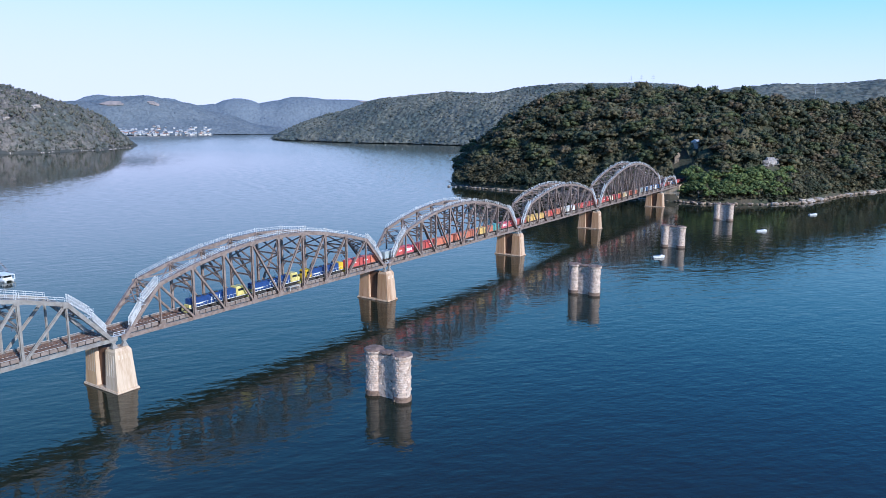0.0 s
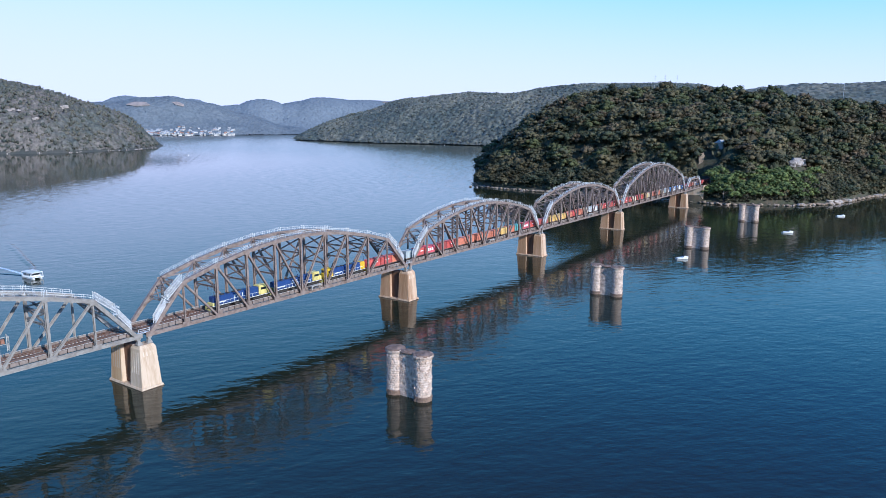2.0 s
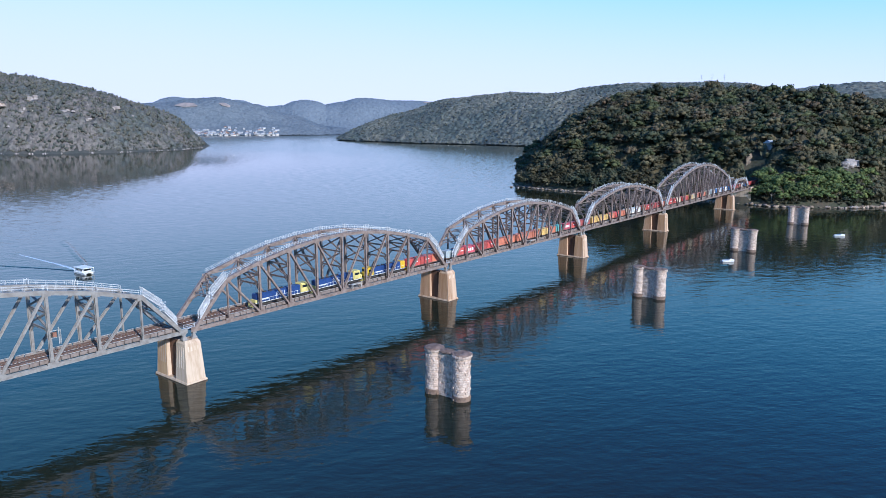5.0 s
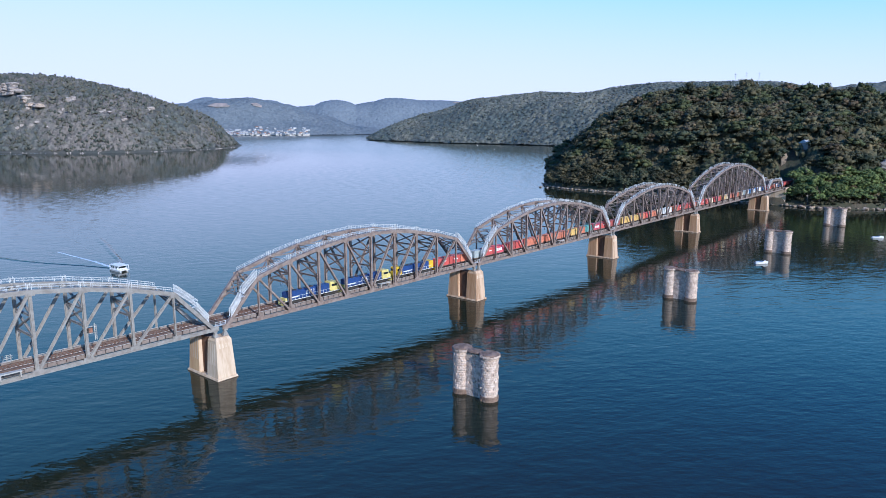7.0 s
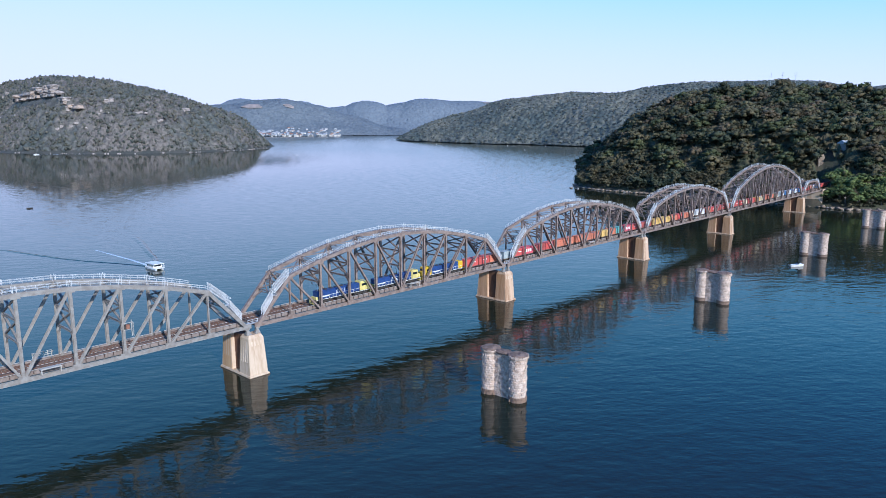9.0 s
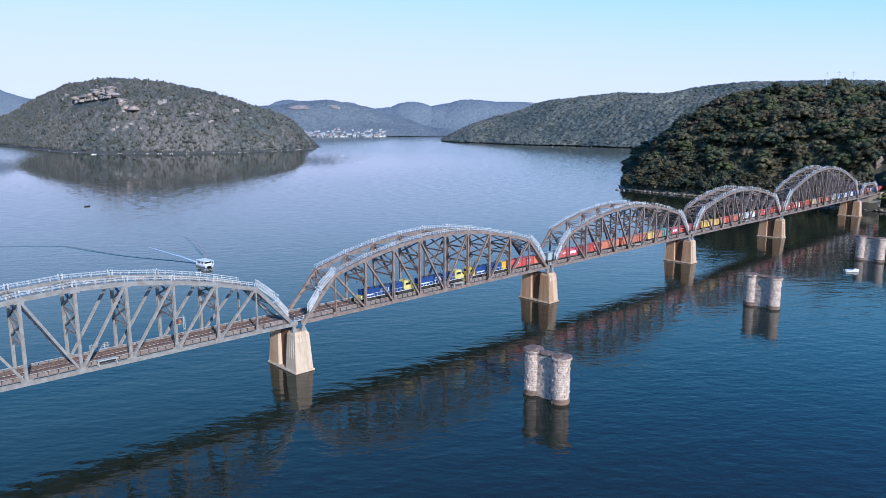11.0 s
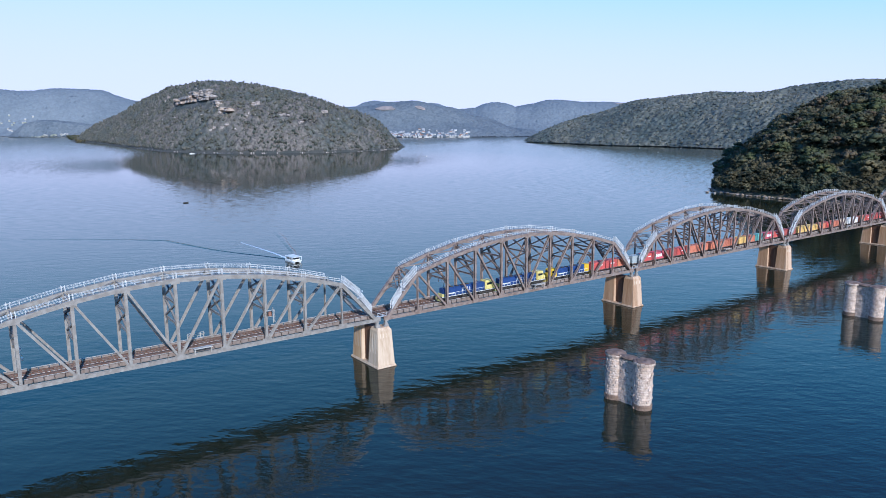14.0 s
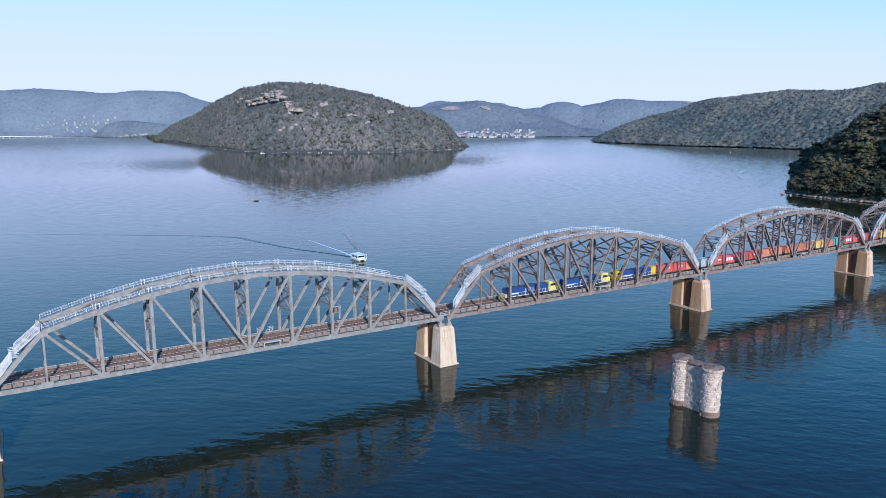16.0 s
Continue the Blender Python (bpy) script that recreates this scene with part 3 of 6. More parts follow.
def truss_span(length, panels, end_h, mid_h, at_x, label, steel):
    """Curved-chord through truss: both trusses, sway frames, laterals, deck, walkways."""
    span = thing("truss_span", label, "bridge span", "truss spans", at=(at_x, 0, 0))
    p = length / panels
    mid = panels / 2

    def top(k):
        u = abs(k - mid) / (mid - 1)
        return Z_CHORD + mid_h - (mid_h - end_h) * u ** 1.9

    def node(k, y, up):
        return Vector((k * p, y, top(k) if up else Z_CHORD))

    for y in (-TRUSS_Y, TRUSS_Y):
        piece("bottom_chord", i_bar_vf((-0.4, y, Z_CHORD), (length + 0.4, y, Z_CHORD), 0.8, 0.85), steel, span)
        for k in range(1, panels - 1):
            piece("top_chord", bar_vf(node(k, y, 1), node(k + 1, y, 1), 0.92, 1.0), steel, span)
        for k, j in ((0, 1), (panels, panels - 1)):
            piece("end_post", bar_vf(node(k, y, 0), node(j, y, 1), 0.9, 0.95), steel, span)
        for k in range(1, panels):
            slim = k in (1, panels - 1)
            piece("hanger" if slim else "vertical", i_bar_vf(node(k, y, 0), node(k, y, 1), 0.55 if slim else 0.75, 0.38 if slim else 0.62, plate=0.1), steel, span)
        for k in range(1, panels):
            if k == mid:
                continue
            j = k + 1 if k < mid else k - 1
            piece("diagonal", i_bar_vf(node(k, y, 1), node(j, y, 0), 0.66, 0.52, plate=0.1), steel, span)
        for k in range(panels + 1):
            s = 1 if y > 0 else -1
            for up in (0, 1):
                if up and k in (0, panels):
                    continue
                c = node(k, y, up)
                w = 0.95 if up else 1.15
                piece("gusset_plate", box_vf(c.x - w, c.x + w, c.y + s * 0.465 - 0.03, c.y + s * 0.465 + 0.03, c.z - (0.85 if up else 0.35), c.z + (0.3 if up else 0.95)), steel, span)
    # floor beams, sway frames, top struts
    for k in range(panels + 1):
        x = k * p
        piece("floor_beam", i_bar_vf((x, -TRUSS_Y, Z_CHORD + 0.1), (x, TRUSS_Y, Z_CHORD + 0.1), 0.9, 0.5, side=(0, 0, 1)), steel, span)
        if 0 < k < panels:
            zt = top(k)
            low = Z_RAIL + 7.0
            piece("top_strut", laced_vf((x, -TRUSS_Y, zt - 0.3), (x, TRUSS_Y, zt - 0.3), 0.9, 0.25, side=(0, 0, 1), steps=8), steel, span)
            if 1 < k < panels - 1:
                tiers = 2 if zt - low > 6 else 1
                for q in range(tiers):
                    z0, z1 = low + (zt - 0.7 - low) * q / tiers, low + (zt - 0.7 - low) * (q + 1) / tiers
                    piece("sway_strut", i_bar_vf((x, -TRUSS_Y, z0), (x, TRUSS_Y, z0), 0.5, 0.4, side=(0, 0, 1), plate=0.1), steel, span)
                    for s in (-1, 1):
                        piece("sway_brace", i_bar_vf((x, -s * TRUSS_Y, z1), (x, s * TRUSS_Y, z0 + 0.2), 0.44, 0.36, side=(1, 0, 0), plate=0.09), steel, span)
                if k % 3 == 2:
                    for y, drop in ((0.6, 0.9), (-1.9, 2.3)):
                        rings = [disc_vf(x + 0.95, y, low - drop - 0.16 * i, 0.24 if i % 2 else 0.15, 0.17) for i in range(5)]
                        piece("wire_insulator", merge([bar_vf((x, y, low - 0.2), (x + 0.95, y, low - drop + 0.2), 0.1, 0.1)] + rings), M_white, span, "white porcelain insulator")
                for s in (-1, 1):
                    piece("knee_brace", bar_vf((x, s * TRUSS_Y, low - 2.0), (x, s * (TRUSS_Y - 1.9), low), 0.26, 0.3, side=(1, 0, 0)), steel, span)
    for k in range(1, panels - 1):
        for s in (-1, 1):
            piece("top_lateral", bar_vf(node(k, s * TRUSS_Y, 1), node(k + 1, -s * TRUSS_Y, 1), 0.3, 0.28, side=(0, 0, 1)), steel, span)
    for k, j in ((0, 1), (panels, panels - 1)):
        a, b = node(k, 0, 0), node(j, 0, 1)
        for f in (0.62, 0.82):
            c = a.lerp(b, f)
            piece("portal_strut", laced_vf((c.x, -TRUSS_Y, c.z), (c.x, TRUSS_Y, c.z), 0.7, 0.3, side=(0, 0, 1), steps=8), steel, span)
        for s in (-1, 1):
            c, d = a.lerp(b, 0.62), a.lerp(b, 0.98)
            piece("portal_brace", bar_vf((c.x, s * TRUSS_Y, c.z), (d.x, -s * TRUSS_Y, d.z), 0.26, 0.3, side=(1, 0, 0)), steel, span)
            c, d = a.lerp(b, 0.82), a.lerp(b, 1.0)
            piece("portal_brace", bar_vf((c.x, s * TRUSS_Y, c.z), (d.x, 0, d.z), 0.26, 0.3, side=(1, 0, 0)), steel, span)
            c, d = a.lerp(b, 0.62), a.lerp(b, 0.82)
            piece("portal_brace", bar_vf((c.x, 0, c.z), (d.x, s * TRUSS_Y, d.z), 0.26, 0.3, side=(1, 0, 0)), steel, span)
            e, g = a.lerp(b, 0.42), a.lerp(b, 0.62)
            piece("portal_knee", bar_vf((e.x, s * TRUSS_Y, e.z), (g.x, s * (TRUSS_Y - 2.2), g.z), 0.28, 0.3, side=(1, 0, 0)), steel, span)
    # deck: stringers, sleepers, rails, side plates
    for y in (-2.75, -1.05, 1.05, 2.75):
        piece("stringer", i_bar_vf((0, y, 13.75), (length, y, 13.75), 0.8, 0.35, side=(0, 0, 1)), steel, span)
    n = int(length / 0.75)
    sl = [box_vf(i * 0.75 + 0.1, i * 0.75 + 0.36, y - 1.35, y + 1.35, 14.04, 14.24) for i in range(n) for y in (-1.9, 1.9)]
    tagged(piece("sleeper_bed", merge(sl), M_sleeper, span, "brown timber sleepers"), kind="stuff")
    for y in (-1.9, 1.9):
        for g in (-0.72, 0.72):
            piece("rail", bar_vf((0, y + g, 14.32), (length, y + g, 14.32), 0.09, 0.16), M_rail, span)
        for g in (-0.45, 0.45):
            piece("guard_rail", bar_vf((0, y + g, 14.3), (length, y + g, 14.3), 0.08, 0.12), M_rail, span)
    sl = [box_vf(i * 0.95 + 0.1, i * 0.95 + 0.55, 0.3, 0.52, 14.25, 14.31) for i in range(int(length / 0.95))]
    tagged(piece("cable_trough", merge(sl), M_lid, span, "row of pale cable trough lids"), kind="stuff")
    piece("centre_walkway", box_vf(0, length, -0.45, 0.45, 14.08, 14.18), M_deck, span)
    for s in (-1, 1):
        y = s * 3.75
        piece("deck_walkway", box_vf(0, length, min(y, y - s * 0.5), max(y, y - s * 0.5), 14.1, 14.2), M_deck, span)
        for k in range(panels):
            bay = (p - 0.6) / 5
            for i in range(5):
                xx = k * p + 0.3 + bay * i
                piece("side_plate", merge([box_vf(xx + 0.1, xx + bay - 0.1, y - 0.04, y + 0.04, 13.75, 14.62), box_vf(xx + 0.1, xx + 0.2, y + s * 0.04, y + s * 0.12, 13.75, 14.62)]), M_fascia, span)
            piece("plate_kerb", box_vf(k * p + 0.3, (k + 1) * p - 0.3, y - 0.12, y + 0.17, 14.75, 14.82), M_kerb, span, "pale kerb on the side plate")
    # walkways with handrails along the top chords and down the end posts
    for s in (-1, 1):
        y = s * TRUSS_Y
        for k in range(1, panels - 1):
            a, b = node(k, y, 1) + Vector((0, 0, 0.47)), node(k + 1, y, 1) + Vector((0, 0, 0.47))
            piece("top_walkway", bar_vf(a, b, 0.75, 0.06), M_walk, span)
            for o in (-0.42, 0.42):
                q = []
                for h in (0.55, 1.05):
                    q.append(bar_vf(a + Vector((0, o, h)), b + Vector((0, o, h)), 0.055, 0.055))
                for i in range(6):
                    c = a.lerp(b, i / 5)
                    q.append(bar_vf(c + Vector((0, o, 0)), c + Vector((0, o, 1.05)), 0.055, 0.055, side=(1, 0, 0)))
                piece("handrail", merge(q), M_galv, span, "pale galvanised handrail")
            if k > 1:
                for o in (-0.42, 0.42):
                    piece("crossover_gate", merge([bar_vf(a + Vector((e, o, 0)), a + Vector((e, o, 1.35)), 0.1, 0.1, side=(1, 0, 0)) for e in (-0.35, 0.35)]
                          + [bar_vf(a + Vector((-0.35, o, 1.05)), a + Vector((0.35, o, 1.05)), 0.05, 0.05)]), M_galv, span, "white crossover gate posts")
        if s < 0:
            for k, j in ((0, 1), (panels, panels - 1)):
                a, b = node(k, y, 0), node(j, y, 1)
                d = (b - a).normalized()
                up = Vector((-d.z, 0, d.x)) * (1 if d.x > 0 else -1)
                if up.z < 0:
                    up = -up
                lift = up * 0.9
                foot, rest, head = a + d * 3.0 + up * 0.55, a.lerp(b, 0.56) + lift, b + up * 0.6
                for f0, f1 in ((foot, rest - d * 0.7), (rest + d * 0.7 + up * 0.5, head)):
                    piece("stair_tread", merge([bar_vf(f0.lerp(f1, i / 13) - Vector((0, 0.45, 0)), f0.lerp(f1, i / 13) + Vector((0, 0.45, 0)), 0.14, 0.05, side=(1, 0, 0)) for i in range(14)]), M_walk, span)
                    for o in (-0.5, 0.5):
                        side = Vector((0, o, 0))
                        q = [bar_vf(f0 + side, f1 + side, 0.05, 0.16)]
                        for h in (0.95, 1.95):
                            q.append(bar_vf(f0 + side + Vector((0, 0, h)), f1 + side + Vector((0, 0, h)), 0.07, 0.07))
                        for i in range(30):
                            c = f0.lerp(f1, i / 29) + side
                            q.append(bar_vf(c, c + Vector((0, 0, 1.95)), 0.06, 0.06, side=(1, 0, 0)))
                        piece("stair_rail", merge(q), M_galv, span, "white stair balustrade")
                c = rest + up * 0.1
                piece("stair_landing", box_vf(c.x - 0.9, c.x + 0.9, y - 0.5, y + 0.5, c.z, c.z + 0.08), M_galv, span)
                for o in (-0.5, 0.5):
                    piece("landing_rail", merge([box_vf(c.x - 0.9, c.x + 0.9, y + o - 0.04, y + o + 0.04, c.z + h, c.z + h + 0.08) for h in (0.45, 0.85, 1.25, 1.65, 1.95)]), M_galv, span)
    # refuge platforms outside the trusses at midspan
    if panels == 10:
        for s in (-1, 1):
            y0, y1 = sorted((s * 5.15, s * 6.25))
            on, z = (58.0, 14.0) if s > 0 else (55.9, 15.05)
            q = [box_vf(on, on + 4.2, y0, y1, z, z + 0.23)]
            for x in (on + 0.2, on + 4.0):
                if s < 0:
                    q.append(box_vf(x - 0.1, x + 0.1, s * 6.1 - 0.1, s * 6.1 + 0.1, 13.9, 15.05))
                q.append(bar_vf((x, s * 5.1, z - 1.2), (x, s * 6.2, z - 0.05), 0.16, 0.16, side=(1, 0, 0)))
            if s > 0:
                for h in (0.4, 0.8, 1.2):
                    q.append(box_vf(on, on + 4.2, 6.15, 6.25, z + 0.2 + h, z + 0.29 + h))
                for i in range(6):
                    x = on + 0.1 + i * 0.8
                    q.append(box_vf(x - 0.06, x + 0.06, 6.14, 6.26, z + 0.15, z + 1.5))
                for x in (on + 0.1, on + 4.1):
                    for h in (0.8, 1.2):
                        q.append(box_vf(x - 0.05, x + 0.05, 5.3, 6.2, z + 0.2 + h, z + 0.29 + h))
            piece("refuge_platform", merge(q), M_refuge, span, "cream-painted refuge platform")
    return span


def concrete_pier(x):
    """Two tapered, grooved shafts on one plinth, joined by a recessed web, with rocker bearings on top."""
    pier = thing("concrete_pier", ("cream concrete twin-shaft bridge pier streaked with rust" if x < 50 else "tan rust-stained concrete twin-shaft bridge pier"), "bridge pier", "bridge piers", at=(x, 0, 0))

    body = M_concrete if x < 50 else M_concrete_tan

    def frustum(x0, y0, y1, z0, x2, y2, y3, z2):
        return [(-x0, y0, z0), (x0, y0, z0), (x0, y1, z0), (-x0, y1, z0), (-x2, y2, z2), (x2, y2, z2), (x2, y3, z2), (-x2, y3, z2)], BOX_F

    for s in (-1, 1):
        lo, hi = sorted((s * 7.0, s * 1.9))
        l2, h2 = sorted((s * 6.3, s * 2.35))
        l3, h3 = sorted((s * 5.8, s * 2.7))
        shaft = piece("shaft", merge([frustum(2.75, lo, hi, 0.5, 2.25, l2, h2, 10.4), frustum(2.25, l2, h2, 10.4, 1.85, l3, h3, 11.2)]), body, pier)
        # tall pale grooves with rust between, on the three outer faces
        for i in range(4):
            y = s * (2.75 + i * 0.95)
            for e in (-1, 1):
                f0, f1 = 0.35, 0.92
                xa, xb = e * (2.75 - 0.5 * f0 + 0.012), e * (2.75 - 0.5 * f1 + 0.012)
                piece("groove", bar_vf((xa, y, 0.5 + 9.9 * f0), (xb, y * 0.985, 0.5 + 9.9 * f1), 0.36, 0.05), (M_groove if s < 0 else M_concrete) if x < 50 else M_tan, shaft)
        for e in (-1, 1):
            if x > 50:
                piece("rust_wash", bar_vf((e * 2.745, s * 4.2, 0.7), (e * 2.27, s * 4.25, 10.2), 4.1, 0.03), M_rusty, shaft, "rust-washed side face")
            elif s > 0:
                piece("rust_wash", bar_vf((e * 2.745, 4.45, 0.7), (e * 2.27, 4.33, 10.2), 4.4, 0.03), M_ochre, shaft, "ochre-stained side face")
        for i in range(4):
            xx = -1.35 + i * 0.9
            piece("groove", bar_vf((xx, s * (7.0 - 0.7 * 0.80 + 0.012), 8.4), (xx * 0.97, s * (7.0 - 0.7 * 0.92 + 0.012), 9.6), 0.34, 0.05, side=(1, 0, 0)), M_groove, shaft)
        for e in (-1, 1):
            b = [box_vf(e * 1.35 - 0.75, e * 1.35 + 0.75, s * TRUSS_Y - 0.6, s * TRUSS_Y + 0.6, 11.2, 11.5),
                 frustum(0.62, s * TRUSS_Y - 0.5, s * TRUSS_Y + 0.5, 11.5, 0.25, s * TRUSS_Y - 0.3, s * TRUSS_Y + 0.3, 12.5),
                 box_vf(e * 1.5 - 0.55, e * 1.5 + 0.55, s * TRUSS_Y - 0.4, s * TRUSS_Y + 0.4, 12.5, 12.88)]
            b[1] = ([(vx + e * 1.4, vy, vz) for vx, vy, vz in b[1][0]], b[1][1])
            piece("bearing", merge(b), M_steel, pier, "dark steel rocker bearing")
    piece("plinth", frustum(3.1, -7.45, 7.45, 0.0, 2.95, -7.3, 7.3, 0.55), body, pier)
    piece("footing", frustum(3.2, -7.55, 7.55, -3.0, 3.13, -7.5, 7.5, 0.12), M_tide, pier, "dark tide-stained footing")
    piece("web_wall", frustum(1.5, -2.0, 2.0, 0.5, 1.3, -2.45, 2.45, 10.6), M_web, pier, "dark rust-brown recessed web")
    piece("link_platform", merge([box_vf(-1.6, 1.6, -5.2, -4.3, 14.1, 14.2)] + [box_vf(-1.6, 1.6, -5.2, -5.12, 14.2 + h, 14.28 + h) for h in (0.5, 1.0)]
          + [box_vf(xx - 0.05, xx + 0.05, -5.2, -5.1, 14.2, 15.25) for xx in (-1.5, 0, 1.5)]), M_galv, pier, "pale handrailed access platform")
    return pier


def build_bridge():
    truss_span(105.9, 10, 11.5, 18.45, -PITCH + 1.65, "pale grey riveted steel arched truss span with white handrails", M_steel)
    first = truss_span(105.9, 10, 11.5, 18.45, PIERS_X[1] + 1.65, "grey-brown riveted steel arched truss span with pale handrails", M_steel_dark)
    for i in range(2, 4):
        copy_thing(first, Matrix.Translation((PIERS_X[i] + 1.65, 0, 0)))
    truss_span(136.7, 12, 12.5, 24.3, PIERS_X[4] + 1.65, "longest grey-brown steel arched truss span beside the headland", M_steel_dark)
    truss_span(42.5, 4, 8.0, 8.6, PIERS_X[5] + 1.65, "short low steel truss span reaching the abutment", M_steel_dark)
    for x in PIERS_X:
        concrete_pier(x)


def old_pier(x, y, seed):
    """Disused masonry pier: two round rock-faced towers and a recessed wall, ragged top."""
    r = np.random.RandomState(seed)
    pier = thing("old_stone_pier", "disused pale sandstone pier of rough blocks in the water", "old pier", "old stone piers", at=(x, y, 0))
    H, n = 11.4, 19
    for s in (-1, 1):
        blocks, wet = [], []
        segs = 20
        for c in range(n):
            z0, z1 = c * H / n - 0.0, (c + 1) * H / n - 0.02
            if c == 0:
                z0 = -2.5
            for i in range(segs):
                a0 = (i + 0.5 * (c % 2)) * 2 * math.pi / segs
                a1 = a0 + 2 * math.pi / segs - 0.008
                R = 2.14 + (0.16 if c < 2 else 0) + (0.2 if c == n - 1 else 0) + (r.uniform(0.08, 0.2) if r.rand() < 0.22 else r.uniform(-0.04, 0.04))
                q = []
                for rr, z in ((1.3, z0), (R - 0.05, z0), (R, (z0 + z1) / 2), (R - 0.05, z1), (1.3, z1)):
                    for a in (a0, a1):
                        q.append((rr * math.cos(a), s * 4.22 + rr * math.sin(a), z))
                f = [(0, 1, 3, 2), (2, 3, 5, 4), (4, 5, 7, 6), (6, 7, 9, 8), (0, 2, 4, 6, 8), (1, 9, 7, 5, 3)]
                (wet if c < 2 else blocks).append((q, f))
        tagged(piece("tower", merge(blocks), M_stone, pier, "rock-faced round tower"), kind="stuff")
        tagged(piece("tidal_course", merge(wet), M_wet_stone, pier, "brown tide-stained courses"), kind="stuff")
        for i in range(18):
            a0, a1, R, zt = i * 2 * math.pi / 18, (i + 1) * 2 * math.pi / 18 - 0.02, 2.6 + r.uniform(-0.12, 0.12), 11.5 + r.uniform(-0.15, 0.1)
            q = [(rr * math.cos(a), s * 4.22 + rr * math.sin(a), z) for rr, z in ((1.9, 10.75), (R - 0.15, 10.75), (R, 11.1), (R - 0.06, zt), (1.9, zt)) for a in (a0, a1)]
            link("cornice_stone", q, [(0, 1, 3, 2), (2, 3, 5, 4), (4, 5, 7, 6), (6, 7, 9, 8), (0, 2, 4, 6, 8), (1, 9, 7, 5, 3)], M_stone, pier)
        # ragged cornice and weeds on top
        iv, it = icosphere(2)
        v = [(p[0] * 2.5 * (1 + 0.07 * r.uniform(-1, 1)), p[1] * 2.5 * (1 + 0.07 * r.uniform(-1, 1)) + s * 4.22, 11.5 + p[2] * (0.42 if p[2] > 0 else 0.25) + 0.12 * r.uniform(-1, 1)) for p in iv]
        link("weedy_top", v, [tuple(int(k) for k in t) for t in it], M_cap, pier, "brown weedy rubble top")
    wall = []
    for c in range(n):
        for e in (-1, 1):
            for i in range(5):
                y0 = -2.6 + i * 1.04
                R = 0.95 + r.uniform(-0.04, 0.05)
                if c and r.rand() < 0.1:
                    R -= 0.3
                x0, x1 = sorted((e * 0.3, e * R))
                wall.append(box_vf(x0, x1, y0 + 0.02, y0 + 1.02, c * H / n if c else -2.5, (c + 1) * H / n - 0.05))
    tagged(piece("recessed_wall", merge(wall), M_stone, pier), kind="stuff")
    iv, it = icosphere(2)
    v = [(p[0] * 1.5, p[1] * 3.1, 11.25 + p[2] * 0.45 + 0.12 * r.uniform(-1, 1)) for p in iv]
    link("weedy_top", v, [tuple(int(k) for k in t) for t in it], M_cap, pier, "brown weedy rubble top")
    return pier


def build_old_piers():
    for i in range(-1, 4):
        old_pier(33.3 + 126.76 * i, -63.4, 20 + i)


build_bridge()
build_old_piers()


# ---- woods ----
def tree_mesh(name, tmpl, mat):
    return tri_mesh(name, tmpl[0], tmpl[1], mat)


def trunk_vf(r, height):
    """Tapered, slightly bent trunk with three limbs."""
    out, sides = [], 7

    def tube(p, q, r0, r1, bend):
        p, q = Vector(p), Vector(q)
        a = (q - p).normalized()
        u = a.orthogonal().normalized()
        w = a.cross(u)
        v = []
        for j, f in enumerate((0, 0.5, 1)):
            c = p.lerp(q, f) + Vector(bend) * math.sin(f * math.pi)
            rr = r0 + (r1 - r0) * f
            v += [tuple(c + (u * math.cos(i * 2 * math.pi / sides) + w * math.sin(i * 2 * math.pi / sides)) * rr) for i in range(sides)]
        f = [(j * sides + i, j * sides + (i + 1) % sides, (j + 1) * sides + (i + 1) % sides, (j + 1) * sides + i) for j in range(2) for i in range(sides)]
        out.append((v, f))

    tube((0, 0, -1.0), (0.1, 0.05, height), 0.075, 0.03, (r.uniform(-0.05, 0.05), r.uniform(-0.05, 0.05), 0))
    for i in range(4):
        a = i * 1.57 + r.uniform(-0.5, 0.5)
        z = height * r.uniform(0.45, 0.75)
        tube((0.05, 0.03, z), (0.5 * math.cos(a), 0.5 * math.sin(a), z + r.uniform(0.3, 0.55)), 0.035, 0.014, (0, 0, -0.05))
    return merge(out)


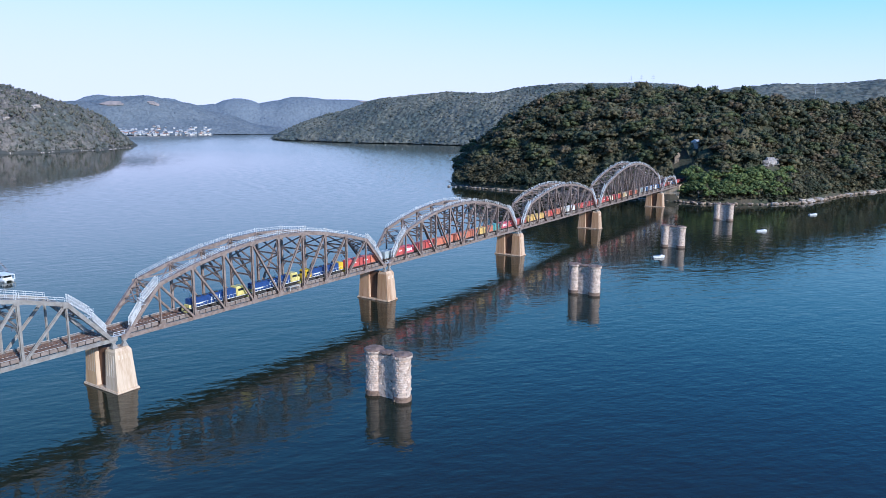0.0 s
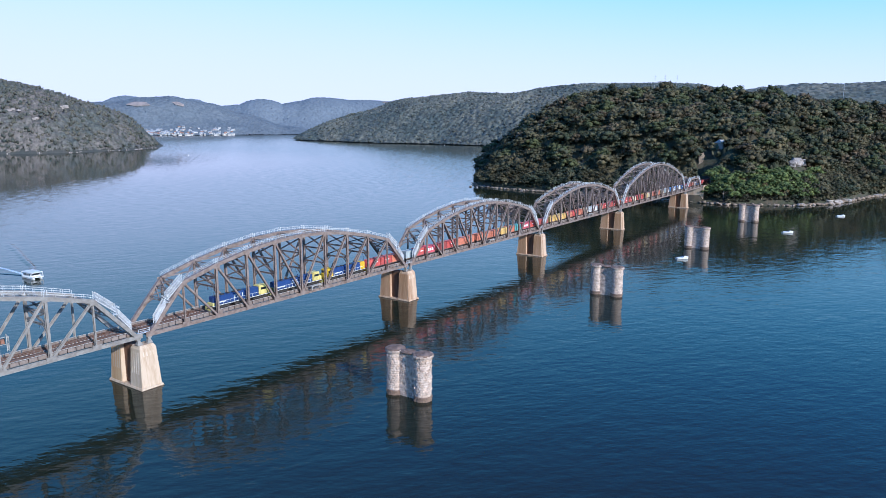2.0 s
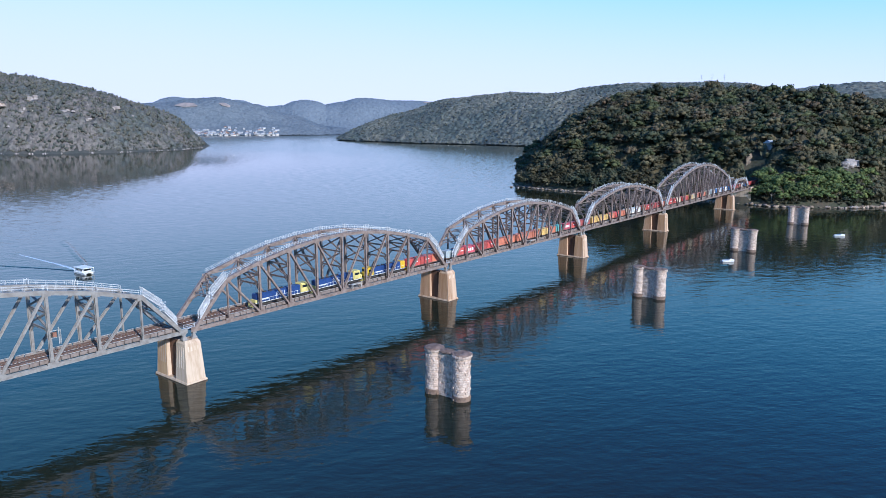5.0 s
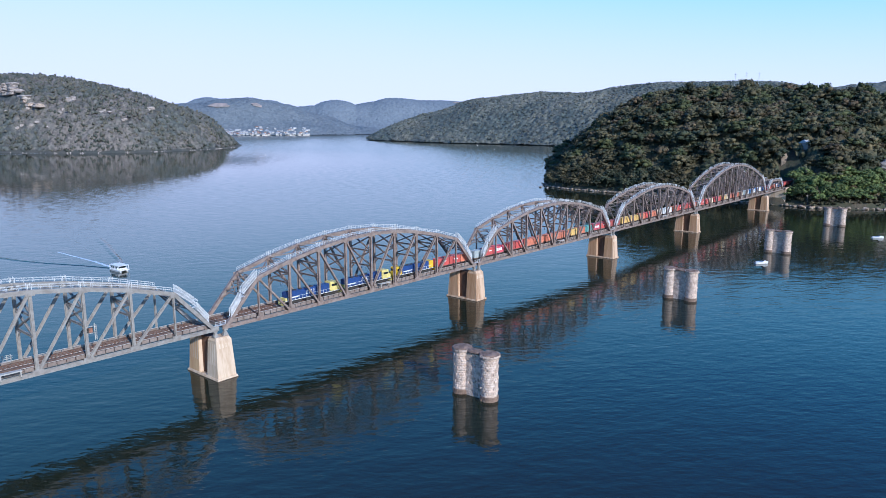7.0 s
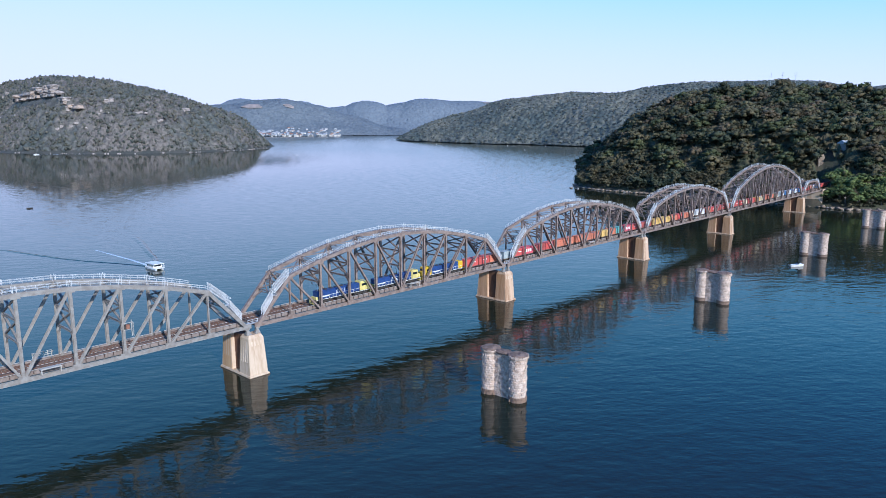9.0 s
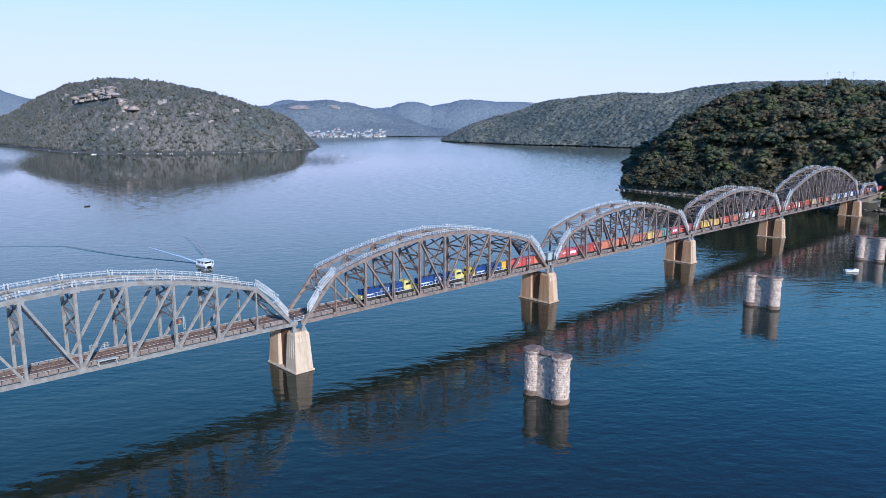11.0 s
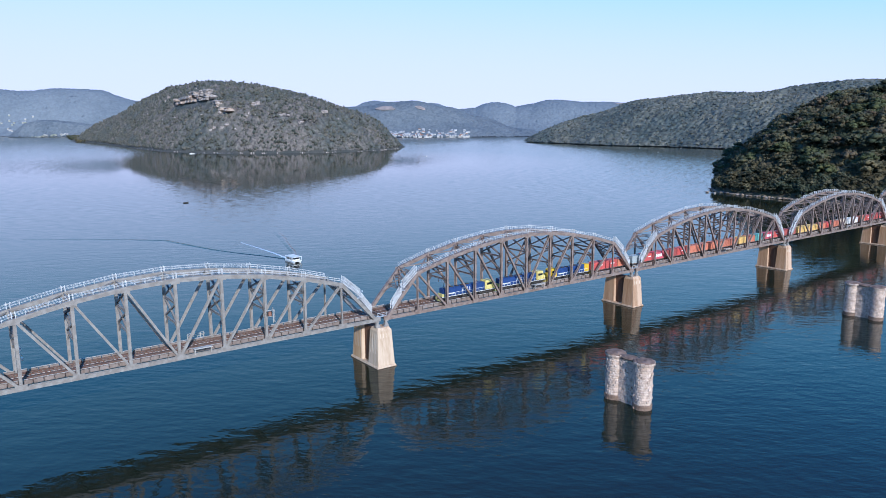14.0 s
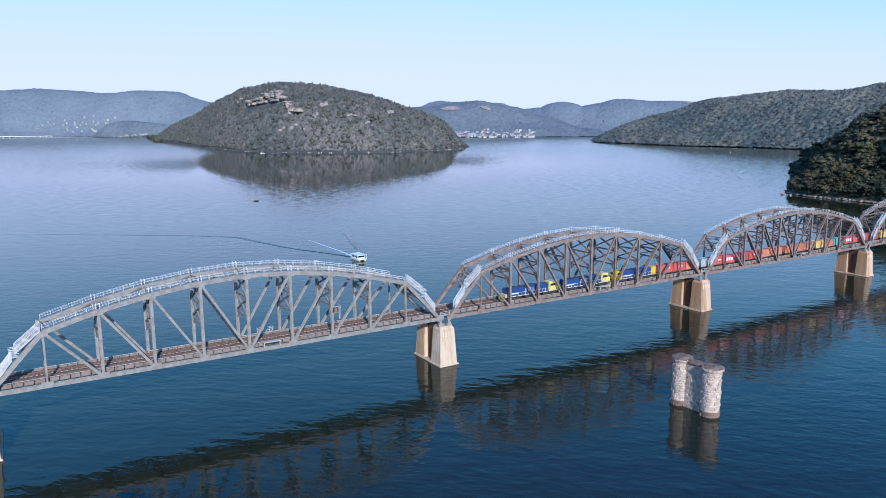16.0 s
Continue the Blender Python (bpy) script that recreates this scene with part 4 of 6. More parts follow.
def build_woods():
    ridge_y, ridge_x = [q[1] for q in HEAD_RIDGE[:-1]][::-1], [q[0] for q in HEAD_RIDGE[:-1]][::-1]
    low = [crown_template(i, 3, 0, 24, 1.0, 0.9, 0.4) for i in range(8)]
    high = [gum_template(40 + i, 15, 260) for i in range(9)]

    def wanted(x, y, z):
        d = inside_distance(x, y, HEAD_SHORE)
        cut = (x < 556) & (np.abs(y) < 7.5) | (x > 550) & (x < 566) & (y > 1) & (y < 13)
        for cx, cy, reach in ((582, -72, 9), (594, -74, 7), (572, -68, 7), (571, -5, 4), (563, -8, 4), (586, -65, 4)):
            cut = cut | (np.hypot(x - cx, y - cy) < reach)
        return ~cut & ((x < np.interp(y, ridge_y, ridge_x) + 55) | ((y > 200) & (x < 780))) & (d > np.where((x < 660) & (y < 275), 24, 3))
    pl = scatter(head_height, 505, 1060, -330, 430, 7.2, 4, 2.5, wanted)
    plant("headland_understory", low, pl, 5, 3.2, 5.6, M_leaf, "dense olive eucalypt scrub covering the headland", zmin=0.9, zmax=1.6)
    pl = scatter(head_height, 505, 1060, -330, 430, 13.8, 24, 2.5, wanted)
    plant("headland_gums", high, pl, 6, 5.2, 10.4, M_leaf, "tall dark olive gum trees standing over the headland scrub", zmin=0.7, zmax=1.15)
    pl = scatter(head_height, 505, 1060, -330, 430, 18, 44, 6, wanted)
    hue = np.random.RandomState(46).rand(len(pl))
    plant("headland_giants", high, pl[hue < 0.3], 16, 7.5, 12.5, M_leaf, "tallest spreading gum trees breaking the headland skyline", zmin=0.8, zmax=1.25)
    plant("headland_russet_gums", high, pl[(hue >= 0.3) & (hue < 0.62)], 17, 6.5, 11.0, M_leaf_russet, "tall gum trees with russet new growth on the headland", zmin=0.75, zmax=1.2)
    plant("headland_green_gums", high, pl[hue >= 0.62], 18, 7.0, 12.0, M_leaf_green, "tall fresh green gum trees on the headland", zmin=0.8, zmax=1.2)
    pl = scatter(head_height, 500, 760, -190, 275, 3.2, 34, 0.6, lambda x, y, z: (inside_distance(x, y, HEAD_SHORE) > 0.8) & (inside_distance(x, y, HEAD_SHORE) < 10) & (np.abs(y) > 7.5))
    plant("shore_scrub", low, pl, 8, 1.5, 3.4, M_leaf, "low dark scrub above the headland rocks", "bushes")
    thick = lambda x, y, z: wanted(x, y, z) | ((inside_distance(x, y, HEAD_SHORE) > 3) & (inside_distance(x, y, HEAD_SHORE) < 26) & ~((x < 557) & (np.abs(y) < 8.5)))
    canopy("headland_thicket", head_height, 505, 1000, -330, 300, 2.1, 6.5, 6.5, 45, M_leaf, "closed thicket of dark scrub between the headland gums", thick, soft=2.0, rough=0.34, smooth=False)
    belt = lambda x, y, z: (inside_distance(x, y, HEAD_SHORE) > 3) & (inside_distance(x, y, HEAD_SHORE) < 27) & ~((x < 557) & (np.abs(y) < 8.5))
    green = lambda x, y: (y > -84) & (y < -8) & (x < 600)
    pl = scatter(head_height, 500, 760, -190, 275, 6.4, 54, 1.0, belt)
    lush = green(pl[:, 0], pl[:, 1])
    plant("shore_gums", high, pl[~lush], 56, 3.6, 6.4, M_leaf, "dense olive gum trees banked above the headland waterline", zmin=0.8, zmax=1.2)
    plant("shore_greenery", high, pl[lush], 57, 4.0, 7.0, M_leaf_bright, "dense bright green trees beside the end of the bridge", zmin=0.8, zmax=1.2)
    # single trees along the shore
    r = np.random.RandomState(12)
    kinds = []
    for i in range(6):
        bright = i >= 4
        tr = thing("shore_tree", "bright green bushy tree on the rocky shore" if bright else "dark olive gum tree leaning over the rocky shore", "tree", "trees along the headland shore")
        piece("trunk", trunk_vf(r, 0.95), M_bark, tr)
        cr = new("crown", tree_mesh("crown", gum_template(100 + i, 16, 300, 1.05, 0.5), M_leaf_bright if bright else M_leaf))
        cr.parent = tr
        kinds.append(tr)
    spots = scatter(head_height, 500, 662, -190, 275, 7.2, 14, 1.2, lambda x, y, z: (inside_distance(x, y, HEAD_SHORE) > 2) & (inside_distance(x, y, HEAD_SHORE) <= 25) & ~((x < 556) & (np.abs(y) < 7.5)))
    spots = spots[np.argsort(spots[:, 0])][:290]
    used = set()
    for x, y, z in spots:
        bright = -75 < y < -6 and x < 600 and r.rand() < 0.8
        k = r.randint(4, 6) if bright else r.randint(0, 4)
        s = r.uniform(4.8, 7.2) if bright else r.uniform(3.6, 6.2)
        m = Matrix.Translation((x, y, z)) @ Matrix.Rotation(r.uniform(0, 6.28), 4, "Z") @ Matrix.Diagonal((s, s, s * r.uniform(0.85, 1.2), 1))
        if k not in used:
            used.add(k)
            kinds[k].matrix_basis = m
        else:
            c = copy_thing(kinds[k], Matrix.Identity(4))
            c.matrix_basis = m
    isl = [crown_template(30 + i, 2, 0, 9, 1.0, 1.0, 0.45) for i in range(8)]
    spine = lambda x, y, z: x < np.interp(y, [1500, 1700, 1800, 1960, 2331, 2647, 2862, 3000], [960, 745, 700, 650, 635, 615, 575, 480]) + 110

    def open_rock(x, y):
        """Bush thins out round the ledges."""
        k = np.where((x > 520) & (x < 562) & (y > 1685) & (y < 2025), 0.3, 1.0)
        for cx, cy, w in ISL_ROCKS:
            k = np.minimum(k, np.where(np.hypot(x - cx, y - cy + 8) < w * 1.1, 0.3, 1.0))
        return k

    canopy("island_bush", isl_height, 390, 1080, 1375, 3100, 2.9, 10.5, 10.0, 6, M_leaf_isl, "grey-green bush covering the island hill", spine, open_rock, rough=0.2)
    pl = scatter(isl_height, 390, 1080, 1375, 3100, 8.6, 6, 1.5, lambda x, y, z: spine(x, y, z) & (open_rock(x, y) > 0.5))
    plant("island_gums", isl, pl, 7, 3.0, 7.6, M_leaf_gum, "taller gum trees standing out of the island bush", zmin=1.0, zmax=1.6)


ISL_ROCKS = ((568, 2180, 12), (543, 1632, 12), (626, 1606, 16), (658, 1518, 12), (508, 1606, 11), (531, 1580, 13), (771, 1516, 14), (582, 1553, 10), (682, 1466, 10))
RIDGES = {
    "river_hill": ([(2150, 2000, 10, 70), (2100, 1880, 60, 200), (2013, 1676, 112, 270), (2032, 1496, 150, 330), (2026, 1336, 158, 380), (2051, 1210, 167, 420),
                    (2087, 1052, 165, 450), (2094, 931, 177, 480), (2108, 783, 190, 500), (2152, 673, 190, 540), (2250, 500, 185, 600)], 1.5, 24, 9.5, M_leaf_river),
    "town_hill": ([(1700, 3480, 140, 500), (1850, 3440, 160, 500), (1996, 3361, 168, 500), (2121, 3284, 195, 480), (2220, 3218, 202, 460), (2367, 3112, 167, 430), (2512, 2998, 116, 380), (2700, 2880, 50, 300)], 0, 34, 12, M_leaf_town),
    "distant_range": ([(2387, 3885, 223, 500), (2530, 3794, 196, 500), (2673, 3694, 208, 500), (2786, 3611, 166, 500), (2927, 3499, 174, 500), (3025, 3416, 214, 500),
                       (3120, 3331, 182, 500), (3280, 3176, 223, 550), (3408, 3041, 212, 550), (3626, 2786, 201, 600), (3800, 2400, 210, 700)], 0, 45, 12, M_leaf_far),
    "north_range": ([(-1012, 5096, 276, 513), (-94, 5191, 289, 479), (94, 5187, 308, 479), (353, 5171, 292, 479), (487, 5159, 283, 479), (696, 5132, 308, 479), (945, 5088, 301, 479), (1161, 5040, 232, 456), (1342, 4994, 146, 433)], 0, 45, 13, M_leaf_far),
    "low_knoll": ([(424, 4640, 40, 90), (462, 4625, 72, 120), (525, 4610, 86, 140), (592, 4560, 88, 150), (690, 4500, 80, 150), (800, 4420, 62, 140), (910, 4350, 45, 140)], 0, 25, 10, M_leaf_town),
    "back_range": ([(2350, 520, 150, 500), (2444, 385, 168, 500), (2461, 300, 186, 500), (2477, 200, 194, 500), (2487, 117, 190, 500), (2497, 7, 194, 500), (2502, -93, 201, 500), (2500, -400, 204, 500)], 1.5, 30, 12, M_leaf_river),
}


def range_height(name):
    ridge, power = RIDGES[name][:2]
    seed = 40 + list(RIDGES).index(name)

    def height(x, y):
        """Ridge with rolling ground and spurs and gullies down its flanks."""
        base = ridge_height(x, y, ridge, power)
        flank = np.sin(math.pi * np.clip(base / 175, 0, 1))
        return base + (9 if name == "river_hill" else 5) * smooth_noise(x, y, 0.011, seed) + 17 * flank * smooth_noise(x, y, 0.007, seed + 30) - 2

    return height


def in_town(x, y, z):
    a = np.degrees(np.arctan2(y + 166, x + 100))
    return (a > 51.0) & (a < 58.5) & (z < 44)


def build_far_hills():
    tmpl = [crown_template(60 + i, 3, 0, 8, 1.0, 1.0, 0.35) for i in range(8)]
    for i, (name, (ridge, power, step, tree, leaf)) in enumerate(RIDGES.items()):
        height = range_height(name)
        xs, ys, ws = [q[0] for q in ridge], [q[1] for q in ridge], max(q[3] for q in ridge)
        box = (min(xs) - ws, max(xs) + ws, min(ys) - ws, max(ys) + ws)
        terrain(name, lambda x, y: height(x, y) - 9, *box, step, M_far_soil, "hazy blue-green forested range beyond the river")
        # only the slopes that face the river
        def facing(x, y, z):
            a = np.arctan2(y + 165, x + 100)
            ra = np.array([math.atan2(q[1] + 165, q[0] + 100) for q in ridge])
            rd = np.array([math.hypot(q[0] + 100, q[1] + 165) for q in ridge])
            o = np.argsort(ra)
            return (np.hypot(x + 100, y + 165) < np.interp(a, ra[o], rd[o]) + 60) & (z > (110 if name == "back_range" else 0))
        fine = 0.42 if name == "river_hill" else 0.5
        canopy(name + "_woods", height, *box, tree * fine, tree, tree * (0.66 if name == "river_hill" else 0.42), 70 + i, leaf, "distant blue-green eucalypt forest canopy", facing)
        if name == "river_hill":
            pl = scatter(height, *box, 13.2, 90, 1.5, facing)
            dark = np.random.RandomState(91).rand(len(pl)) < 0.45
            plant("river_hill_gums", tmpl, pl[~dark], 80 + i, 3.0, 6.2, leaf, "taller gums standing out of the river hill forest", zmin=0.8, zmax=1.3)
            plant("river_hill_dark_gums", tmpl, pl[dark], 81 + i, 2.8, 5.4, M_leaf_gum, "darker gums standing out of the river hill forest", zmin=0.8, zmax=1.3)


# ---- rocks ----
def along(poly, first, last, step, seed, spread):
    r = np.random.RandomState(seed)
    out = []
    for (x0, y0), (x1, y1) in list(zip(poly, poly[1:] + poly[:1]))[first:last]:
        n = max(1, int(math.hypot(x1 - x0, y1 - y0) / step))
        for i in range(n):
            f = (i + r.rand()) / n
            out.append((x0 + f * (x1 - x0) + r.uniform(-spread, spread), y0 + f * (y1 - y0) + r.uniform(-spread, spread), r.uniform(0.0, 0.6)))
    return np.array(out)


def build_rocks():
    rock = [crown_template(200 + i, 1, 1, 0, 1.0, 1.0, 0.1) for i in range(5)]
    plant("shore_rocks", rock, along(HEAD_SHORE, 0, 13, 1.9, 3, 1.8), 9, 0.4, 1.5, M_rock, "pale broken sandstone rocks along the headland waterline", "rocks")
    plant("shore_bank", rock, along(HEAD_SHORE, 0, 13, 1.5, 13, 2.0) + np.array([0, 0, 0.4]), 19, 0.9, 2.2, M_bank, "tan earth and stone bank along the headland waterline", "bank", zmin=0.3, zmax=0.9)
    plant("island_shore_rocks", rock, along(ISL_SHORE, 0, 7, 3.0, 4, 2.0), 10, 0.6, 2.2, M_ledge, "pale sandstone rocks along the island waterline", "rocks")
    pl = scatter(isl_height, 420, 1000, 1400, 2300, 92, 61, 45, lambda x, y, z: x < np.interp(y, [1500, 1700, 1800, 1960, 2331], [960, 745, 700, 650, 635]))
    pl[:, 2] += 6.0
    plant("island_boulders", rock, pl, 62, 1.6, 4.2, M_ledge, "scattered pale sandstone boulders showing through the island bush", "rocks", zmin=0.5, zmax=1.0)
    iv, it = icosphere(3)
    r = np.random.RandomState(31)

    def outcrop(x, y, z, w, h, turn, label, mat=M_ledge):
        lay = np.round(iv[:, 2] * 5) / 5
        k = 1 + 0.14 * np.sin(lay * 37 + x) + r.uniform(-0.09, 0.09, len(iv))
        v = np.stack([np.sign(iv[:, 0]) * np.abs(iv[:, 0]) ** 0.4 * w * k, np.sign(iv[:, 1]) * np.abs(iv[:, 1]) ** 0.45 * w * 0.7 * k, np.sign(lay) * np.abs(lay) ** 0.5 * h], 1)
        ob = new("rock_outcrop", tri_mesh("rock_outcrop", v, it, mat))
        ob.matrix_basis = pose(x, y, z, 0, 0, turn)
        tagged(ob, label, "rock", "sandstone outcrops")

    for lay in range(3):
        for seg in range(17):
            if r.rand() < (0.12, 0.2, 0.45)[lay] + (0.2 if seg > 12 or seg < 4 else 0):
                continue
            bx, by = 545 + lay * 3.5 - 0.012 * (seg - 9) ** 2 * 3 + r.uniform(-2, 2), 1605 + seg * 25 + r.uniform(-5, 5)
            outcrop(bx, by, float(isl_height(np.array(bx), np.array(by))) + 2.5 + lay * 6.2, r.uniform(11, 16), r.uniform(4.0, 5.8), 82 + r.uniform(-12, 12), "layered grey-pink sandstone ledge of the island cliff", M_rock if r.rand() < 0.5 else M_ledge)
    for x, y, w, h in ((568, 2180, 12, 6), (543, 1632, 12, 5), (626, 1606, 16, 6), (658, 1518, 12, 4), (508, 1606, 11, 4), (531, 1580, 13, 4), (771, 1516, 14, 5), (582, 1553, 10, 4), (682, 1466, 10, 3.5)):
        for b in range(2):
            bx, by, bw = x + (b - 0.5) * w * 0.8, y + r.uniform(-6, 6), w * r.uniform(0.3, 0.5)
            outcrop(bx, by, float(isl_height(np.array(bx), np.array(by))) + h * r.uniform(0.35, 0.6), bw, h * r.uniform(0.7, 1.0), -20 + r.uniform(-15, 15), "layered grey-pink sandstone cliff amid island bush")
    for x, y, w, h, up in ((586, -65, 4.5, 4, 2.5), (578, -63, 3, 3, 2), (595, -68, 3.5, 3, 2.5), (557.5, 8.5, 2.6, 7, -2), (561, 10, 2.4, 4.5, 0)):
        outcrop(x, y, float(head_height(np.array(x), np.array(y))) + up, w, h, -70 + r.uniform(-15, 15), "weathered sandstone rock face among headland trees", M_ledge if y < 0 else M_bank)
    for x, y, z, w, h in ((522, 231, 0.5, 1.7, 1.2), (520, 222, 0.4, 1.3, 0.8), (700, -139, 0.8, 6, 1.6), (660, -122, 0.8, 5, 1.4), (563, -94, 1.6, 4.5, 2.2), (574, -99, 1.2, 5, 1.8), (592, -105, 1.2, 4, 1.5), (536, -78, 0.8, 3, 1.1)):
        outcrop(x, y, z, w, h, r.uniform(0, 180), "big pale boulder at the headland waterline")


build_woods()
build_far_hills()
build_rocks()


# ---- abutment and track ashore ----
def build_ashore():
    ab = thing("abutment", "weathered concrete abutment carrying the track onto land", "abutment", at=(513.2, 0, 0))
    piece("face_wall", box_vf(-1.5, 1.5, -6.3, 6.3, -2.0, 12.4), M_concrete, ab)
    piece("back_wall", box_vf(0.6, 1.5, -6.3, 6.3, 12.4, 14.0), M_concrete, ab)
    for s in (-1, 1):
        y0, y1 = sorted((s * 6.3, s * 7.1))
        piece("wing_wall", box_vf(-1.5, 8.0, y0, y1, -2.0, 14.4), M_concrete, ab)
    tr = thing("track_ashore", "ballasted double railway track entering the cutting", "railway track", kind="structure", at=(514.6, 0, 0))
    piece("ballast", ([(0, -5.6, 13.0), (44, -5.6, 13.0), (44, 5.6, 13.0), (0, 5.6, 13.0), (0, -4.6, 14.06), (44, -4.6, 14.06), (44, 4.6, 14.06), (0, 4.6, 14.06)], BOX_F), M_ballast, tr)
    for y in (-1.9, 1.9):
        q = [box_vf(i * 0.75, i * 0.75 + 0.26, y - 1.3, y + 1.3, 14.0, 14.24) for i in range(58)]
        tagged(piece("sleeper_bed", merge(q), M_sleeper, tr), kind="stuff")
        for g in (-0.72, 0.72):
            piece("rail", bar_vf((0, y + g, 14.32), (44, y + g, 14.32), 0.09, 0.16), M_rail, tr)


# ---- train ----
def paint(name, c, rough=0.45):
    return material(name, c, rough, 0, [k * 0.72 for k in c], 0.35, stretch=(1, 1, 0.35))


M_roof_red = material("terracotta_paint", (0.36, 0.17, 0.10), 0.8, 0, (0.24, 0.11, 0.07), 0.3)
M_ballast = material("ballast", (0.25, 0.22, 0.2), 0.95, 0, (0.16, 0.14, 0.12), 2.0, 0.05, 8)
M_blue = paint("loco_blue", (0.028, 0.068, 0.215))
M_yellow = paint("loco_yellow", (0.78, 0.50, 0.03))
M_pale_yellow = paint("faded_yellow", (0.78, 0.64, 0.22))
M_dark = material("dark_running_gear", (0.035, 0.033, 0.032), 0.7, 0.2, (0.075, 0.06, 0.05), 0.8)
M_glass = material("dark_glass", (0.02, 0.025, 0.03), 0.1)
COLOURS = {"R": (0.58, 0.10, 0.085), "D": (0.42, 0.095, 0.08), "O": (0.60, 0.20, 0.115), "V": (0.52, 0.16, 0.09), "G": (0.42, 0.46, 0.45), "P": (0.60, 0.10, 0.13),
           "Y": (0.72, 0.47, 0.15), "C": (0.72, 0.60, 0.40), "T": (0.20, 0.52, 0.46), "W": (0.74, 0.715, 0.66), "B": (0.06, 0.20, 0.45)}
NAMES = {"R": "red", "D": "dark red", "O": "orange-red", "V": "rust-orange", "G": "pale grey", "P": "pink-red", "Y": "yellow", "C": "cream", "T": "teal", "W": "off-white", "B": "blue"}
M_box = {k: material("container_" + NAMES[k].replace(" ", "_").replace("-", "_"), c, 0.5, 0, [v * 0.7 + 0.02 for v in c], 0.3, per_object=[(0.88, 0.88, 0.88), (1.1, 1.1, 1.1)]) for k, c in COLOURS.items()}
TRACK_Y = -1.9


def bevel_box(x0, x1, y0, y1, z0, z1, off):
    bm = bmesh.new()
    v, f = box_vf(x0, x1, y0, y1, z0, z1)
    vs = [bm.verts.new(p) for p in v]
    for q in f:
        bm.faces.new([vs[i] for i in q])
    bmesh.ops.bevel(bm, geom=list(bm.edges), offset=off, segments=2, affect="EDGES")
    return bm


def wheel_vf(x, y, z, rad, w, n=14):
    v = [(x + rad * math.cos(i * 6.2832 / n), y + s * w / 2, z + rad * math.sin(i * 6.2832 / n)) for s in (-1, 1) for i in range(n)]
    f = [(i, (i + 1) % n, n + (i + 1) % n, n + i) for i in range(n)] + [tuple(range(n))[::-1], tuple(range(n, 2 * n))]
    return v, f


def bogie(parent, x, base, axles, name="bogie"):
    b = piece(name, merge([box_vf(x + base / 2 * -1 - 0.7, x + base / 2 + 0.7, s * 1.0 - 0.12, s * 1.0 + 0.12, 15.45, 15.85) for s in (-1, 1)] + [box_vf(x - 0.3, x + 0.3, -1.0, 1.0, 15.5, 15.9)]), M_dark, parent)
    for i in range(axles):
        xx = x - base / 2 + base * i / max(1, axles - 1)
        piece("wheelset", merge([wheel_vf(xx, s * 0.72, 15.48, 0.48, 0.14) for s in (-1, 1)] + [bar_vf((xx, -0.72, 15.48), (xx, 0.72, 15.48), 0.16, 0.16, side=(1, 0, 0))]), M_dark, b)
    return b


def text_mesh(body, size, mat, parent, matrix, name="painted_number"):
    cu = bpy.data.curves.new("lettering", "FONT")
    cu.body, cu.size, cu.align_x, cu.align_y, cu.extrude = body, size, "CENTER", "CENTER", 0.01
    tmp = new("lettering", cu)
    me = bpy.data.meshes.new_from_object(tmp.evaluated_get(bpy.context.evaluated_depsgraph_get()))
    bpy.data.objects.remove(tmp)
    me.materials.clear()
    me.materials.append(mat)
    ob = new(name, me)
    ob.parent = parent
    ob.matrix_basis = matrix
    return ob


